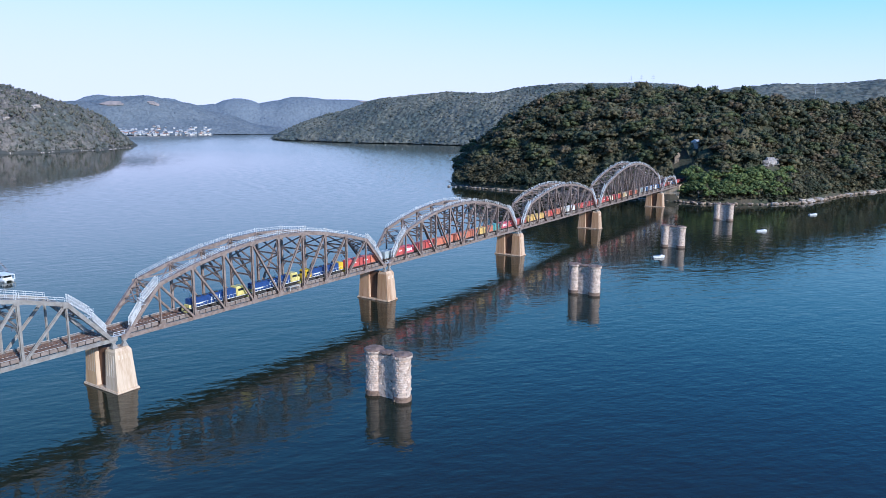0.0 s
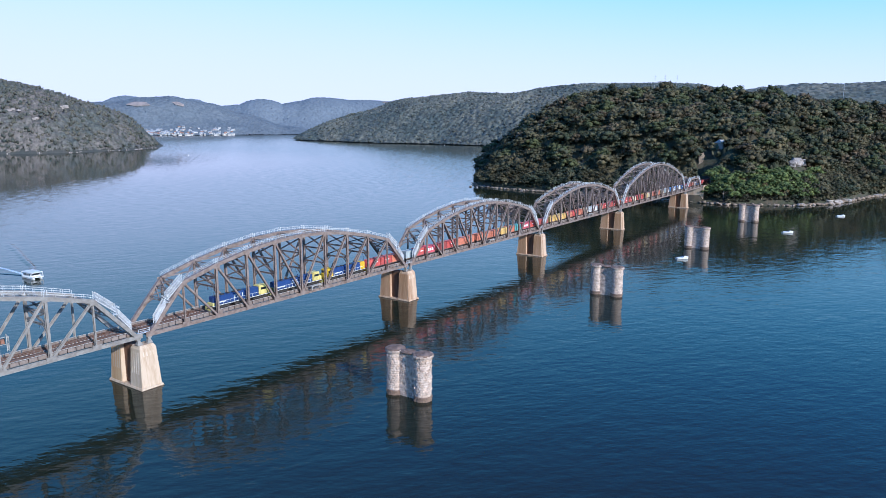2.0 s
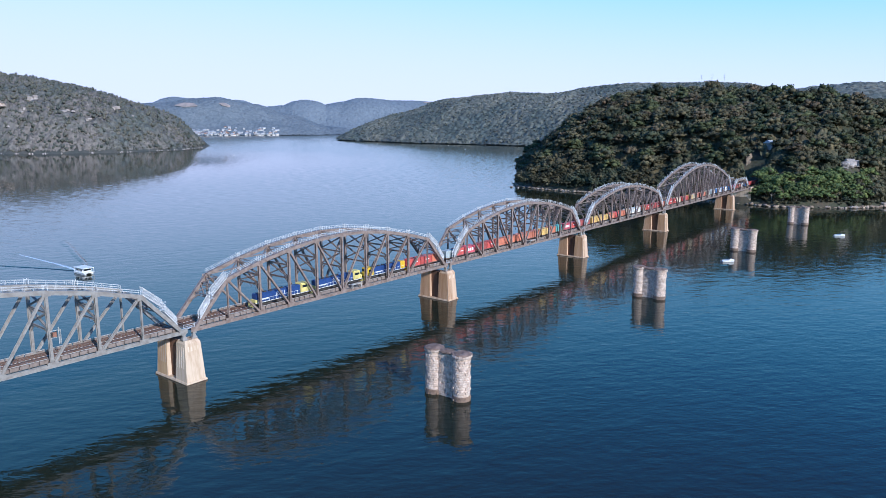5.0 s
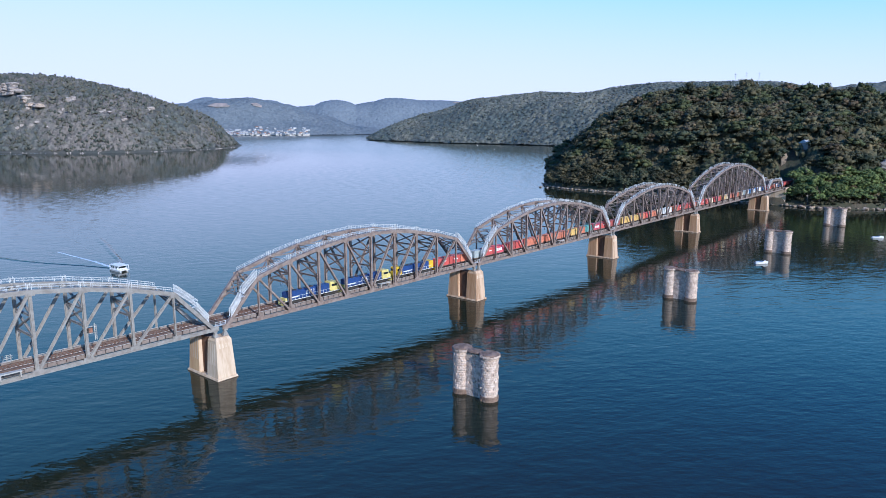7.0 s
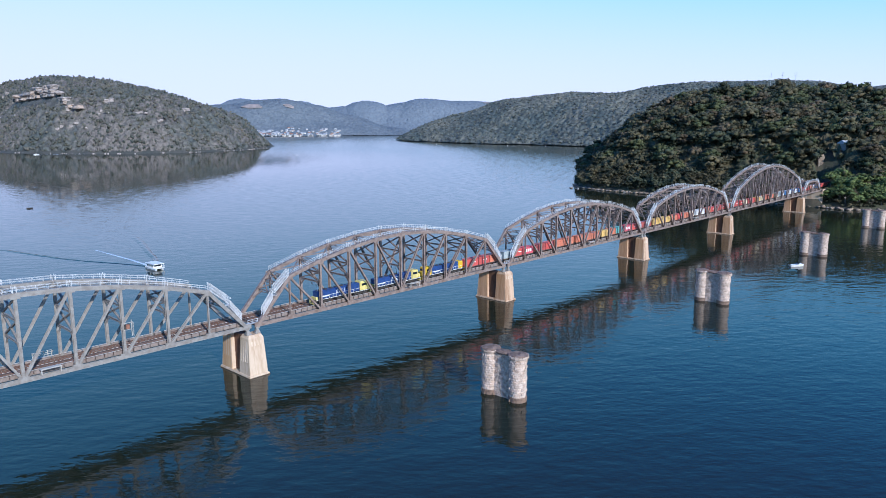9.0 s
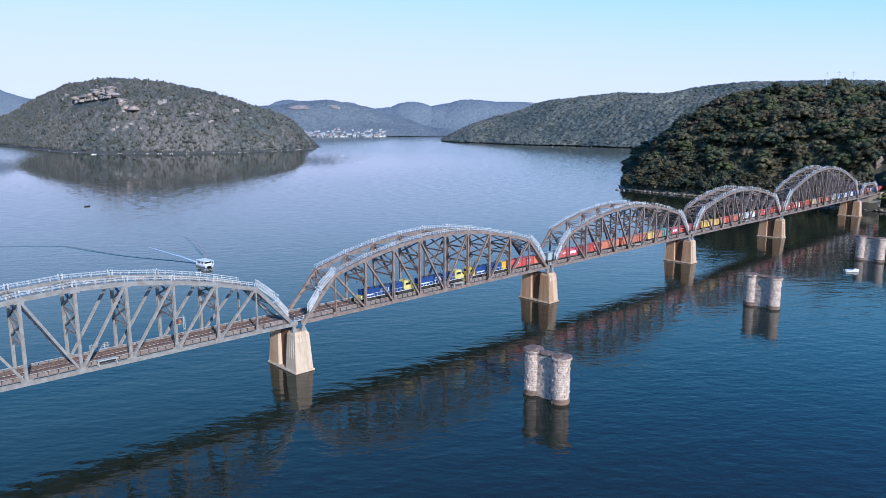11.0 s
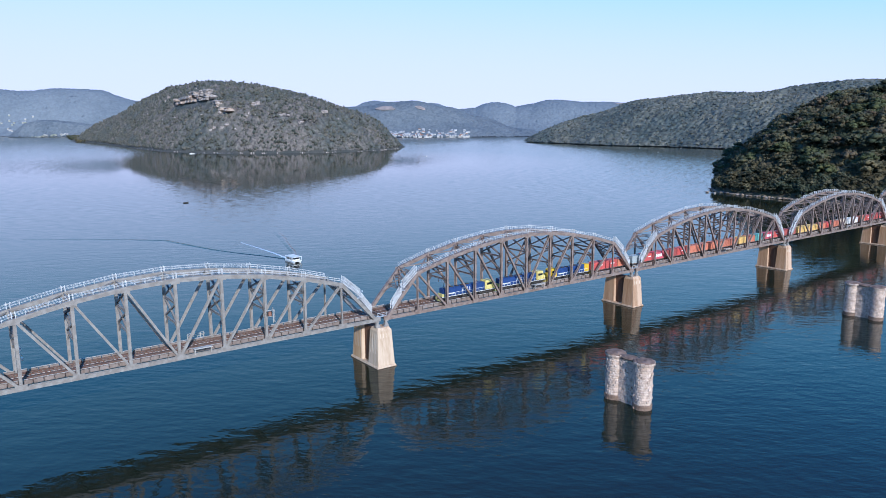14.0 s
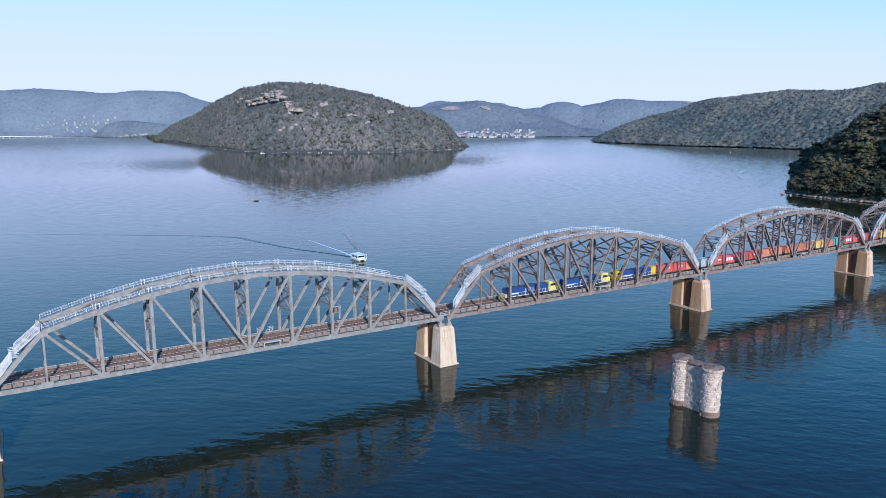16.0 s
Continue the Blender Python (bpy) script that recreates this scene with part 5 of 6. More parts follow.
def locomotive(x0, length, cab_end, number, yellow, label, rear_block=False):
    """Hood diesel: underframe, long hood with roof gear, cab at one end, walkway rails, two three-axle bogies."""
    lo = thing("locomotive", label, "locomotive", "locomotives at the train's head", at=(x0, TRACK_Y, -0.6))
    L = length
    part("underframe", bevel_box(0.4, L - 0.4, -1.42, 1.42, 16.05, 16.45, 0.05), M_dark, lo)
    for s in (-1, 1):
        piece("sill_stripe", box_vf(0.6, L - 0.6, s * 1.43 - 0.015, s * 1.43 + 0.015, 16.34, 16.46), M_white, lo, "white sill stripe")
    c0, c1 = (L - 4.6, L - 1.6) if cab_end > 0 else (1.6, 4.6)
    h0, h1 = (1.3, c0) if cab_end > 0 else (c1, L - 1.3)
    hood = part("hood", bevel_box(h0, h1, -1.12, 1.12, 16.45, 18.9, 0.16), M_blue, lo, "blue engine hood")
    for i in range(9):
        xx = h0 + 0.9 + i * (h1 - h0 - 1.8) / 8
        for s in (-1, 1):
            piece("hood_door", box_vf(xx - 0.55, xx + 0.55, s * 1.135 - 0.02, s * 1.135 + 0.02, 16.65, 18.0 if i % 3 else 18.4), M_blue, hood)
    for i in range(4):
        xx = h0 + 1.6 + i * 2.1
        piece("roof_fan", wheel_vf(0, 0, 0, 0.62, 0.22), M_dark, hood).matrix_basis = pose(xx, 0, 18.98, 90, 0, 0)
    piece("exhaust_outlet", box_vf((h0 + h1) / 2 + 1, (h0 + h1) / 2 + 2.2, -0.4, 0.4, 18.88, 19.2), M_dark, hood)
    piece("white_flash", merge([box_vf(h0 + 1.0, h0 + 4.2, s * 1.17 - 0.01, s * 1.17 + 0.01, 17.0, 17.35) for s in (-1, 1)]), M_white, hood, "white painted flash")
    cab = part("cab", bevel_box(c0, c1, -1.46, 1.46, 16.45, 19.25, 0.22), yellow, lo, "yellow cab")
    for s in (-1, 1):
        piece("side_window", box_vf(c0 + 0.5, c1 - 0.5, s * 1.465 - 0.02, s * 1.465 + 0.02, 17.9, 18.6), M_glass, cab)
        xe = c1 if cab_end > 0 else c0
        piece("windscreen", box_vf(xe - 0.02, xe + 0.02, s * 0.68 - 0.5, s * 0.68 + 0.5, 17.95, 18.7), M_glass, cab)
    n0, n1 = (c1, L - 0.5) if cab_end > 0 else (0.5, c0)
    part("nose", bevel_box(n0, n1, -1.3, 1.3, 16.45, 17.75, 0.2), yellow, lo, "yellow low nose")
    if rear_block:
        part("end_hood", bevel_box(h1 - 1.9, h1 + 0.35, -1.3, 1.3, 16.45, 18.95, 0.12), yellow, lo, "yellow hood end")
    else:
        xe = h0 if cab_end > 0 else h1
        piece("end_panel", box_vf(xe - 0.4, xe + 0.4, -1.15, 1.15, 16.46, 17.3), yellow, lo, "yellow end panel")
    for xe in (0.35, L - 0.35):
        piece("pilot", box_vf(xe - 0.15, xe + 0.15, -1.35, 1.35, 15.25, 16.35), yellow, lo, "yellow pilot plate")
        piece("coupler", box_vf(xe - 0.5 if xe < 1 else xe, xe if xe < 1 else xe + 0.5, -0.15, 0.15, 15.75, 16.05), M_dark, lo)
    for s in (-1, 1):
        q = []
        for i in range(int((h1 - h0) / 1.3)):
            xx = h0 + 0.4 + i * 1.3
            q.append(box_vf(xx - 0.03, xx + 0.03, s * 1.38 - 0.03, s * 1.38 + 0.03, 16.45, 17.4))
        q.append(box_vf(h0 + 0.3, h1 - 0.3, s * 1.38 - 0.03, s * 1.38 + 0.03, 17.36, 17.42))
        piece("walkway_rail", merge(q), M_white, lo, "white walkway handrail")
    part("fuel_tank", bevel_box(L / 2 - 2.6, L / 2 + 2.6, -1.3, 1.3, 15.35, 16.05, 0.12), M_dark, lo)
    for x in (4.2, L - 4.2):
        bogie(lo, x, 3.7, 3)
    if number:
        for s in (-1, 1):
            mid = (h0 + h1) / 2 + 0.6
            m = Matrix.Translation((mid, s * 1.17, 17.75)) @ Euler((radians(90), 0, radians(180 if s > 0 else 0))).to_matrix().to_4x4()
            text_mesh(number, 1.75, M_white, hood, m)
    return lo


def container_mesh(length):
    """Corrugated box with corner posts, roof bows and door bars."""
    L, W, H = length, 1.219, 2.75
    pieces = [box_vf(0.08, L - 0.08, -W + 0.05, W - 0.05, 0.1, H - 0.06)]
    n = int(L / 0.55)
    for i in range(n):
        x = 0.3 + i * (L - 0.6) / n
        for s in (-1, 1):
            pieces.append(box_vf(x, x + 0.26, min(s * (W - 0.05), s * (W - 0.01)), max(s * (W - 0.05), s * (W - 0.01)), 0.2, H - 0.2))
    for x in (0.08, L - 0.08):
        for y in (-W + 0.08, W - 0.08):
            pieces.append(box_vf(x - 0.08, x + 0.08, y - 0.08, y + 0.08, 0, H))
    for s in (-1, 1):
        for z in (0.08, H - 0.08):
            pieces.append(box_vf(0.1, L - 0.1, s * (W - 0.06) - 0.06, s * (W - 0.06) + 0.06, z - 0.08, z + 0.08))
    for y in (-0.7, -0.3, 0.3, 0.7):
        pieces.append(box_vf(0.0, 0.06, y - 0.03, y + 0.03, 0.2, H - 0.15))
    return merge(pieces)


def build_train(nose):
    locomotive(nose, 22.0, 1, "8211", M_pale_yellow, "blue diesel locomotive with faded yellow cab, hood leading")
    locomotive(nose + 22.3, 21.8, 1, "8162", M_pale_yellow, "long blue diesel locomotive with white lettering")
    locomotive(nose + 44.4, 21.4, -1, "", M_yellow, "blue and bright yellow diesel locomotive before the wagons", True)
    consist = ("RRO GRP DR OO OOO YOT PR d YYY OR OC w OR DR OCR RC r YCO o CGW BWB WB Rr OW BB r RD YO RRT v DR RWR YR").split()
    meshes, x, wagon_of = {}, nose + 67.0, {}
    for load in consist:
        lens = [12.19 if c.islower() else 6.06 for c in load]
        total = sum(lens) + 0.35 * len(lens) + 0.6
        if x + total > 552:
            break
        key = round(total, 1)
        if key not in wagon_of:
            w = thing("flat_wagon", "rust-brown skeletal container flat wagon on the track", "wagon", "container wagons", at=(x, TRACK_Y, -0.6))
            piece("deck_beam", merge([box_vf(0.3, total - 0.3, -0.5, 0.5, 15.75, 16.1)] + [box_vf(i * 3.0 + 0.4, i * 3.0 + 0.7, -1.25, 1.25, 15.92, 16.1) for i in range(int(total / 3.0))]), M_rail, w)
            for s in (-1, 1):
                piece("side_sill", box_vf(0.3, total - 0.3, s * 1.2 - 0.07, s * 1.2 + 0.07, 15.85, 16.1), M_rail, w)
            for xe in (0.0, total):
                piece("coupler", box_vf(xe - 0.3, xe + 0.3, -0.12, 0.12, 15.75, 15.95), M_dark, w)
            for xx in (2.2, total - 2.2):
                bogie(w, xx, 1.75, 2)
            wagon_of[key] = w
        else:
            copy_thing(wagon_of[key], Matrix.Translation((x, TRACK_Y, -0.6)))
        c = x + 0.45
        for ch, ln in zip(load, lens):
            up = ch.upper()
            if up in COLOURS:
                if (up, ln) not in meshes:
                    v, f = container_mesh(ln)
                    me = bpy.data.meshes.new("container")
                    me.from_pydata(v, [], f)
                    me.materials.append(M_box[up])
                    meshes[up, ln] = me
                ob = new("container", meshes[up, ln])
                ob.location = (c, TRACK_Y, 15.5)
                tagged(ob, ("long " if ln > 10 else "short ") + NAMES[up] + " corrugated steel shipping container on a wagon", "container", "containers on the train")
                if up in "RPWB":
                    for s in (-1, 1):
                        y = s * 1.222
                        if up == "P":
                            q = [box_vf(1.2 + i * 1.35, 2.2 + i * 1.35, y - 0.012, y + 0.012, 0.8, 1.9) for i in range(3)]
                        else:
                            q = [box_vf(ln * 0.45, ln * 0.45 + 1.9, y - 0.012, y + 0.012, 1.35, 1.7)]
                        piece("marking", merge(q), M_white if up != "W" else M_box["B"], ob, "plain bar of lettering")
            c += ln + 0.35
        x += total + 1.3


# ---- signal, boats, far shore ----
def build_signal():
    sg = thing("railway_signal", "rusty orange signal head beside a white post, bracketed to the truss", "signal", at=(-31.7, -5.3, 0))
    piece("post", bar_vf((0, 0, 18.0), (0, 0, 21.9), 0.14, 0.14, side=(1, 0, 0)), M_refuge, sg)
    head = piece("head", box_vf(-1.3, -0.55, -0.3, 0.3, 19.9, 20.9), M_roof_red, sg)
    piece("backplate", box_vf(-0.5, -0.44, -0.38, 0.38, 19.8, 21.0), M_dark, head)
    for z in (20.0, 20.4, 20.8):
        piece("lens_hood", wheel_vf(-1.5, 0, z, 0.17, 0.3), M_dark, head)
    for z in (19.6, 21.2):
        piece("bracket", bar_vf((-1.7, 0.2, z), (0.1, 0.2, z), 0.1, 0.1), M_refuge, sg)
    piece("ladder", merge([bar_vf((0.35, y, 18.0), (0.35, y, 21.4), 0.06, 0.06, side=(1, 0, 0)) for y in (-0.2, 0.2)] + [box_vf(0.32, 0.38, -0.2, 0.2, 18.2 + i * 0.35, 18.25 + i * 0.35) for i in range(9)] + [box_vf(0.0, 0.35, -0.03, 0.03, z, z + 0.06) for z in (18.4, 21.0)]), M_refuge, sg)


def hull_vf(length, beam, depth, bow=0.35, n=10):
    """Open V hull with a raked bow, x forward."""
    v, f = [], []
    for i in range(n + 1):
        u = i / n
        w = beam / 2 * (1 if u < 1 - bow else math.sqrt(max(0.0, 1 - ((u - 1 + bow) / bow) ** 2)) + 0.01)
        x = -length / 2 + length * u
        sheer = depth * (1 + 0.25 * u * u)
        v += [(x, -w, sheer), (x, -w * 0.8, 0.1), (x, 0, -0.25 + 0.35 * max(0, u - 0.7)), (x, w * 0.8, 0.1), (x, w, sheer), (x, 0, sheer * 0.92)]
    for i in range(n):
        a, b = i * 6, i * 6 + 6
        for j in range(6):
            f.append((a + j, a + (j + 1) % 6, b + (j + 1) % 6, b + j))
    f.append(tuple(range(6))[::-1])
    return v, f


def motor_boat(x, y, turn, label, scale=1.0):
    b = thing("motor_boat", label, "boat", "moored white boats", at=(x, y, 0))
    b.rotation_euler = (0, 0, radians(turn))
    b.scale = (scale, scale, scale)
    link("hull", *hull_vf(6.8, 2.4, 0.85), M_white, b)
    part("cuddy", bevel_box(0.3, 2.2, -0.85, 0.85, 0.8, 1.35, 0.15), M_white, b)
    piece("windscreen", ([(0.3, -0.9, 1.3), (0.3, 0.9, 1.3), (0.9, 0.75, 1.3), (0.9, -0.75, 1.3), (0.0, -0.85, 1.95), (0.0, 0.85, 1.95), (0.12, 0.85, 1.95), (0.12, -0.85, 1.95)], BOX_F), M_glass, b)
    piece("outboard_motor", merge([box_vf(-3.75, -3.3, -0.2, 0.2, 0.7, 1.35), box_vf(-3.6, -3.45, -0.08, 0.08, -0.4, 0.7)]), M_dark, b)
    return b


def build_boats():
    motor_boat(251.5, -66.2, -40, "small white cuddy motor boat moored off the stone piers")
    motor_boat(373.4, -94.5, -50, "white motor boat moored near the wooded shore")
    motor_boat(479.9, -112.5, -45, "distant white motor boat moored by the headland")
    motor_boat(427, 1520, 165, "white speedboat passing below the island", 1.6)
    hb = thing("houseboat", "white cruising houseboat with flat canopy roof, under way", "boat", at=(45.6, 150.5, 0))
    hb.rotation_euler = (0, 0, radians(-88))
    for s in (-1, 1):
        link("pontoon", [(p[0], p[1] + s * 1.55, p[2]) for p in hull_vf(9.6, 1.5, 0.75)[0]], hull_vf(9.6, 1.5, 0.75)[1], M_white, hb)
    part("deck", bevel_box(-4.6, 4.4, -2.4, 2.4, 0.7, 0.95, 0.05), M_white, hb)
    cab = part("cabin", bevel_box(-3.6, 2.4, -2.1, 2.1, 0.95, 2.5, 0.08), M_white, hb)
    for s in (-1, 1):
        for i in range(4):
            piece("window", box_vf(-3.2 + i * 1.4, -2.1 + i * 1.4, s * 2.11 - 0.02, s * 2.11 + 0.02, 1.55, 2.3), M_glass, cab)
    piece("windscreen", box_vf(2.38, 2.43, -1.8, 1.8, 1.55, 2.35), M_glass, cab)
    part("canopy", bevel_box(-4.4, 4.2, -2.5, 2.5, 2.75, 2.95, 0.08), M_white, hb)
    for x in (-4.1, 0, 3.9):
        for y in (-2.3, 2.3):
            piece("post", box_vf(x - 0.06, x + 0.06, y - 0.06, y + 0.06, 0.95, 2.77), M_white, hb)
    piece("bow_rail", merge([box_vf(4.3, 4.36, -2.3, 2.3, 1.4 + h, 1.46 + h) for h in (0, 0.4)] + [box_vf(4.3, 4.36, y - 0.03, y + 0.03, 0.95, 1.85) for y in (-2.3, -0.8, 0.8, 2.3)]), M_galv, hb)
    dk = thing("dark_dinghy", "small dark dinghy lying out on the bay", "boat", at=(86, 453, 0))
    link("hull", *hull_vf(4.5, 1.7, 0.7), M_dark, dk)
    piece("bench", box_vf(-0.4, 0.0, -0.7, 0.7, 0.45, 0.72), M_dark, dk)
    for x, y in ((776, 1061), (1528, 1372), (1540, 1101), (1327, 883), (1611, 1017)):
        bu = thing("mooring_buoy", "pale mooring buoy floating on calm water", "buoy", "mooring buoys", at=(x, y, 0))
        iv, it = icosphere(1)
        link("float", [tuple(p * 0.9 + np.array([0, 0, 0.4])) for p in iv], [tuple(int(k) for k in t) for t in it], M_white, bu, smooth=True)
        piece("mast", bar_vf((0, 0, 1.2), (0, 0, 3.2), 0.3, 0.3, side=(1, 0, 0)), M_white, bu)


def wake_strip(name, points, w0, w1, crest, mat, label):
    """A long low swell along a line of points, wider and lower as it runs off."""
    v, f = [], []
    P = [Vector((x, y, 0)) for x, y in points]
    fine = []
    for a, b in zip(P, P[1:]):
        for i in range(12):
            fine.append(a.lerp(b, i / 12))
    n = len(fine)
    for i, c in enumerate(fine):
        d = (fine[min(i + 1, n - 1)] - fine[max(i - 1, 0)]).normalized()
        s = Vector((-d.y, d.x, 0))
        u = i / (n - 1)
        w = (w0 + (w1 - w0) * u) * (1 + 0.15 * math.sin(i * 1.7))
        h = crest * (1 - 0.75 * u)
        for o, z in ((-1, 0.006), (-0.4, h * 0.6), (0, h), (0.4, h * 0.6), (1, 0.006)):
            v.append(tuple(c + s * (o * w / 2) + Vector((0, 0, z))))
    for i in range(n - 1):
        for j in range(4):
            a = i * 5 + j
            f.append((a, a + 1, a + 6, a + 5))
    ob = link(name, v, f, mat, smooth=True)
    tagged(ob, label, "wake", kind="stuff")


def build_wakes():
    wake_strip("boat_wake", [(46, 158), (41, 172), (31, 194), (25, 211), (18, 239), (14, 256), (-4, 274), (-45, 306), (-110, 355)], 1.6, 3.6, 0.3, M_water, "long dark swell trailing from the houseboat")
    wake_strip("boat_wake", [(52, 163), (57, 175), (64, 198), (73, 225), (80, 250)], 2.4, 5.0, 0.75, M_water, "short swell trailing from the houseboat")
    wake_strip("foam_wake", [(47, 159), (47.7, 180), (47.2, 202), (46.6, 224)], 1.7, 0.7, 0.06, M_foam, "thin white foam behind the houseboat")
    wake_strip("foam_wake", [(432, 1522), (470, 1510), (520, 1490)], 3.0, 1.0, 0.1, M_foam, "white foam trail of the speedboat")


M_foam = material("foam", (0.8, 0.84, 0.86), 0.6, 0, (0.42, 0.52, 0.58), 0.9)
M_roof_grey = material("grey_roof", (0.42, 0.43, 0.45), 0.6, 0, (0.3, 0.31, 0.33), 0.3)
M_bare = material("bare_pink_earth", (0.35, 0.28, 0.245), 0.95, 0, (0.22, 0.19, 0.17), 0.03)
M_render = material("faded_house_render", (0.54, 0.51, 0.47), 0.8, 0, (0.42, 0.39, 0.35), 0.3, per_object=[(0.55, 0.55, 0.55), (1.25, 1.25, 1.25)])
M_sand = material("reclaimed_flat", (0.50, 0.46, 0.42), 0.95, 0, (0.24, 0.26, 0.2), 0.01)


def house(x, y, z, w, d, h, turn, roof, base=None, render=None):
    if base:
        return copy_thing(base, pose(x, y, z, 0, 0, turn))
    ho = thing("house", ("haze-dulled cream hillside" if render else "pale waterside") + " house with a pitched " + ("terracotta" if roof is M_roof_red else "grey") + " roof", "house", "houses of the waterside town", at=(x, y, z))
    ho.rotation_euler = (0, 0, radians(turn))
    wall = piece("wall", box_vf(-w / 2, w / 2, -d / 2, d / 2, -6, h), render or M_render, ho)
    piece("roof", ([(-w / 2 - 0.6, -d / 2 - 0.6, h), (w / 2 + 0.6, -d / 2 - 0.6, h), (w / 2 + 0.6, d / 2 + 0.6, h), (-w / 2 - 0.6, d / 2 + 0.6, h), (-w / 2 - 0.3, -0.1, h + 2.8), (w / 2 + 0.3, -0.1, h + 2.8), (w / 2 + 0.3, 0.1, h + 2.8), (-w / 2 - 0.3, 0.1, h + 2.8)], BOX_F), roof, ho)
    for i in range(3):
        piece("window", box_vf(-w / 2 + 1.5 + i * w / 3.4, -w / 2 + 3.6 + i * w / 3.4, -d / 2 - 0.05, -d / 2 + 0.05, h - 2.2, h - 0.7), M_glass, wall)
    return ho


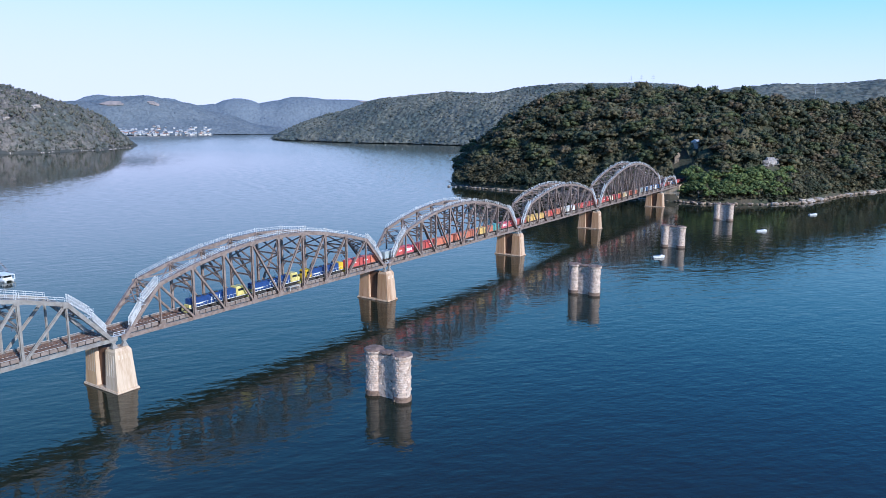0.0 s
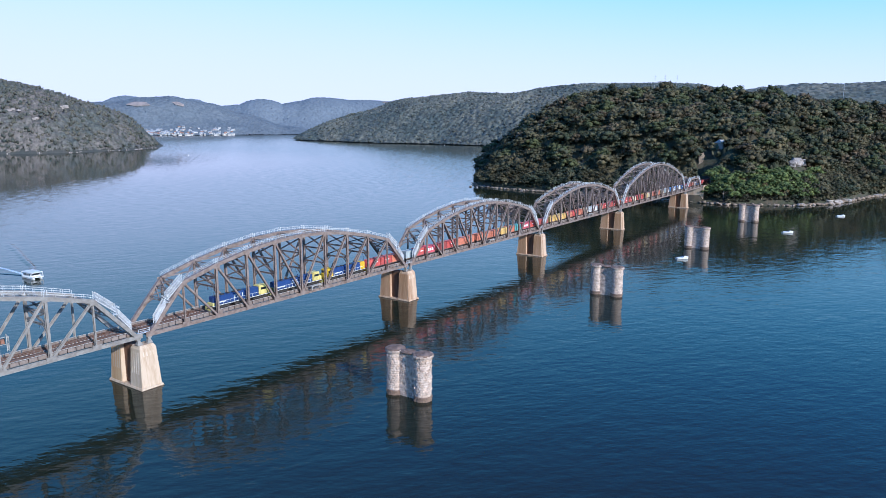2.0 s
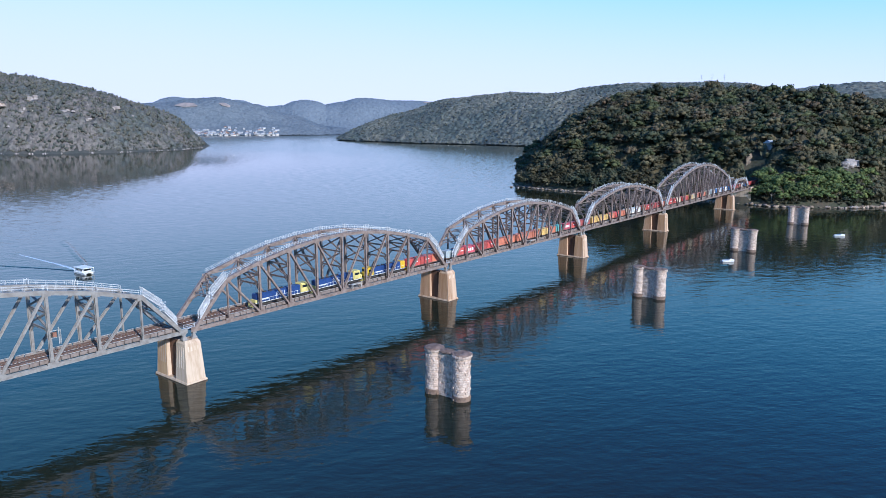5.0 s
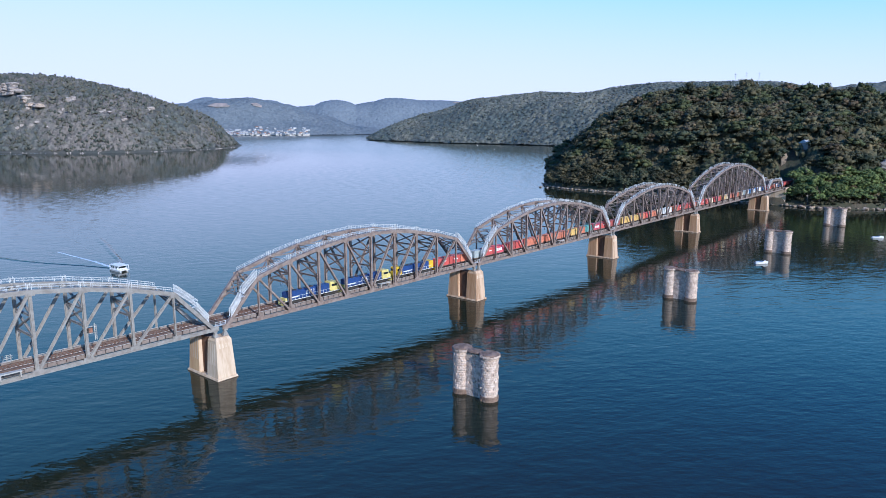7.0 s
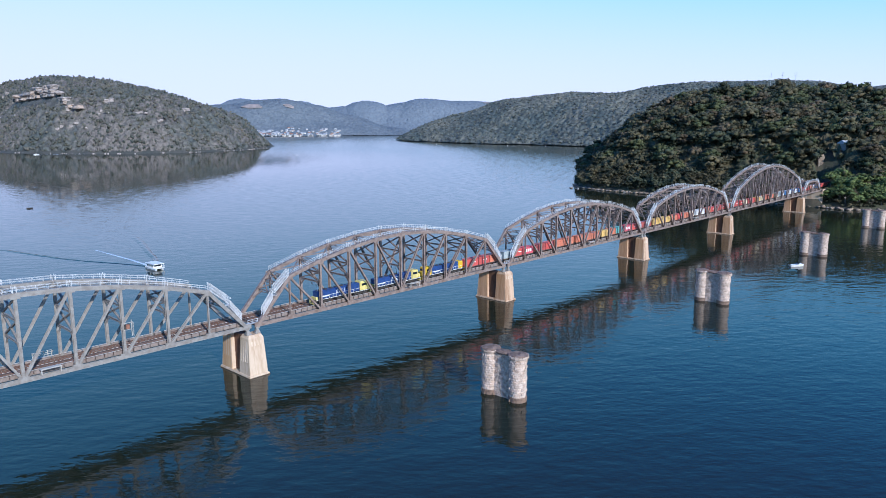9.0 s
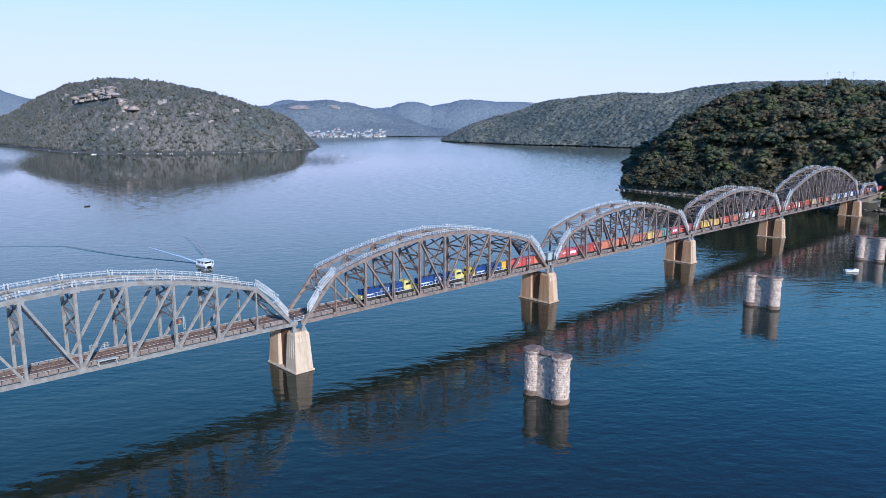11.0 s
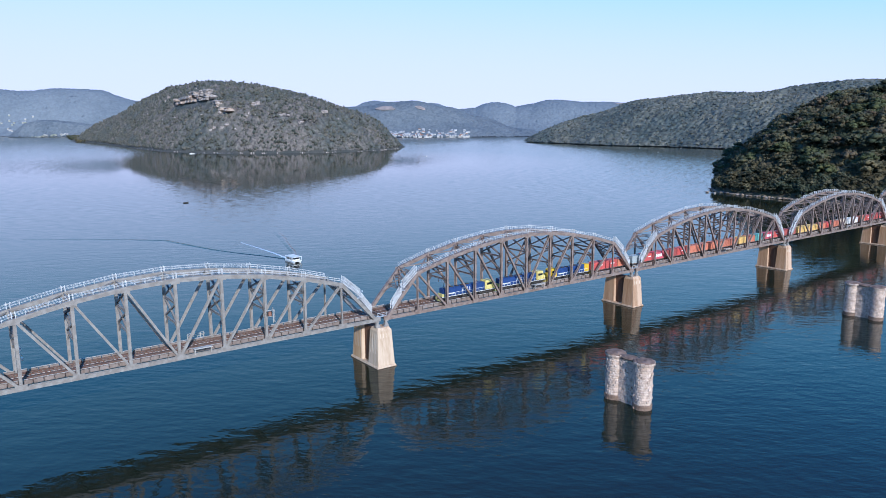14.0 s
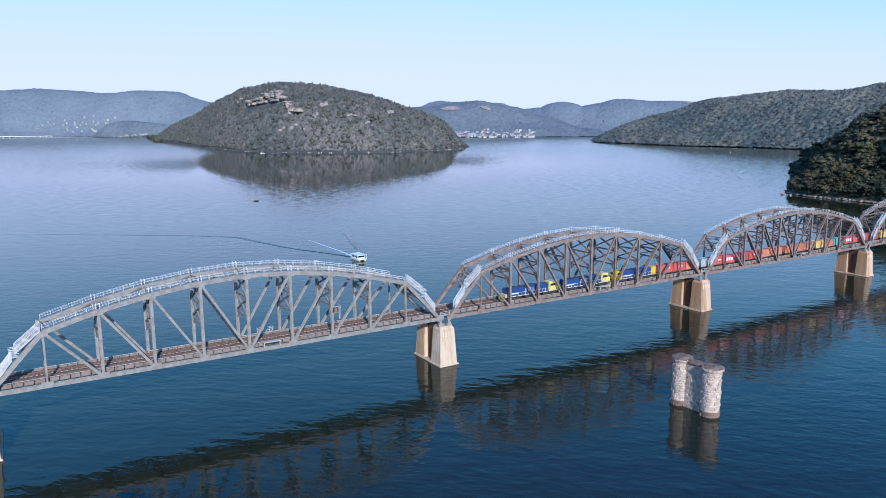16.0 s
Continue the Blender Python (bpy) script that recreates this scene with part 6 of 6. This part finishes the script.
def build_far_shore():
    r = np.random.RandomState(50)
    hh = range_height("town_hill")
    bases = {}
    lots = scatter(hh, 1700, 2800, 2700, 3300, 13, 51, 1.5, in_town)
    lots = lots[r.permutation(len(lots))]
    lots = lots[np.argsort(lots[:, 2] + r.uniform(0, 60, len(lots)))][:140]
    for i, (x, y, z) in enumerate(lots):
        k = (i % 5 == 0, r.rand() < 0.5)
        roof = M_roof_red if k[0] else M_roof_grey
        ho = house(x, y, z, 14 if k[1] else 9, 8, 5.0, r.uniform(-70, 0), roof, bases.get(k))
        bases.setdefault(k, ho)
    hf = range_height("distant_range")
    lots = scatter(hf, 2600, 3400, 2500, 3200, 22, 52, 3, lambda x, y, z: (z < 20) & (np.abs(np.degrees(np.arctan2(y + 166, x + 100)) - 45.9) < 1.0))
    for x, y, z in lots[:40]:
        house(x, y, z, 16, 10, 7, r.uniform(-60, 0), M_roof_grey, bases[(False, True)] if (False, True) in bases else None)
    hn = range_height("north_range")
    lots = scatter(hn, -250, 900, 4500, 5100, 26, 53, 25, lambda x, y, z: z < 150)
    lots = lots[r.permutation(len(lots))]
    for x, y, z in lots[np.argsort(np.hypot(lots[:, 0] - 330, (lots[:, 2] - 75) * 4) + r.uniform(0, 420, len(lots)))][:34]:
        # wall colour is dulled in place of the haze over these far houses
        cottage = house(x, y, z + 4, 10, 8, 4.5, r.uniform(-30, 30), M_roof_grey, bases.get("dull"), M_sand)
        bases.setdefault("dull", cottage)
    for x, y in ((1800, 1085), (1790, 1120), (2150, 1985), (2165, 2010)):
        house(x, y, 3.0, 14, 9, 5.5, -50, M_roof_grey, bases.get((False, False)))
    for i in range(14):
        u = r.rand()
        motor_boat(2560 + u * 430, 2990 - u * 150 + r.uniform(-40, 40), r.uniform(0, 180), "tiny white cruiser moored off the waterside town", 3.2)
    # bare cleared slopes above the town
    for x, y, w in ((2014, 3190, 70), (2178, 3085, 40), (3500, 2790, 30)):
        f = hf if x > 3000 else hh
        iv, it = icosphere(3)
        v = []
        for p in iv:
            k = 0.78 + 0.12 * math.sin(2 * math.atan2(p[1], p[0]) + x) + 0.07 * math.sin(5 * math.atan2(p[1], p[0]) + y)
            p = (p[0] * k, p[1] * k, p[2])
            px, py = x + p[0] * w * 0.8 + p[1] * w * 0.2, y - p[0] * w * 0.55 + p[1] * w * 0.36
            v.append((px, py, float(f(np.array(px), np.array(py))) + 6.5 + p[2] * 2))
        ob = link("bare_slope", v, [tuple(int(k) for k in t) for t in it], M_bare)
        tagged(ob, "bare pinkish quarry scar on the forested hill", "quarry", "cleared slopes")
    house(572, -5, float(head_height(np.array(572), np.array(-5))) - 2.4, 9, 8, 5.0, -20, M_roof_grey, bases.get((False, False)))
    # pale bank of the low knoll
    shelf = [crown_template(300 + i, 1, 1, 0, 1.0, 1.0, 0.1) for i in range(3)]
    hk = range_height("low_knoll")
    pl = np.array([(x, y, float(hk(np.array(x), np.array(y))) + 2) for x, y in [(470 + u * 150 + r.normal(0, 7), 4500 - u * 75 + r.normal(0, 5)) for u in np.linspace(0, 1, 26)]])
    plant("knoll_bank", shelf, pl, 97, 5, 9, M_sand, "pale bare bank cut into the low wooded knoll", "bank", zmin=0.5, zmax=0.8)
    # low flats and long road bridge beyond the island
    v = [(-900, 4720, -2), (900, 4640, -2), (900, 5000, -2), (-900, 5000, -2), (-890, 4730, 1.6), (890, 4650, 1.6), (890, 5000, 1.6), (-890, 5000, 1.6)]
    tagged(link("river_flat", v, BOX_F, M_sand), "low pale reclaimed flat along the far bank", "shore", kind="structure")
    tmpl = [crown_template(90 + i, 2, 0, 6, 1.0, 1.0, 0.35) for i in range(4)]
    my = r.uniform(2950, 4350, 800)
    pl = np.stack([495 + (my - 3000) * 0.135 + r.uniform(-60, 90, 800), my, np.full(800, 0.0)], 1)
    plant("mangroves", tmpl, pl, 95, 7, 12, M_leaf, "low mangrove fringe behind the island")
    rb = thing("road_bridge", "long low pale concrete road bridge far upriver", "bridge", at=(-600, 4690, 0))
    piece("deck", box_vf(0, 750, -6, 6, 8.5, 11.0), M_white, rb)
    for i in range(25):
        piece("pier", box_vf(i * 31 - 1.5, i * 31 + 1.5, -4, 4, -2, 8.5), M_white, rb)
    for x, y, h in ((895, -65, 36.5), (767, 124, 31.5), (774, 114, 33), (782, 102, 33.5)):
        ma = thing("power_mast", "slender grey steel mast above the treetops", "mast", "masts on the headland", at=(x, y, float(head_height(np.array(x), np.array(y)))))
        piece("pole", bar_vf((0, 0, 0), (0, 0, h), 0.28, 0.28, side=(1, 0, 0)), M_galv, ma)
        for z in (h - 1.5, h - 4):
            piece("crossarm", bar_vf((0, -2, z), (0, 2, z), 0.2, 0.2, side=(0, 0, 1)), M_galv, ma)


build_ashore()
build_train(21.5)
build_signal()
build_boats()
build_wakes()
build_far_shore()
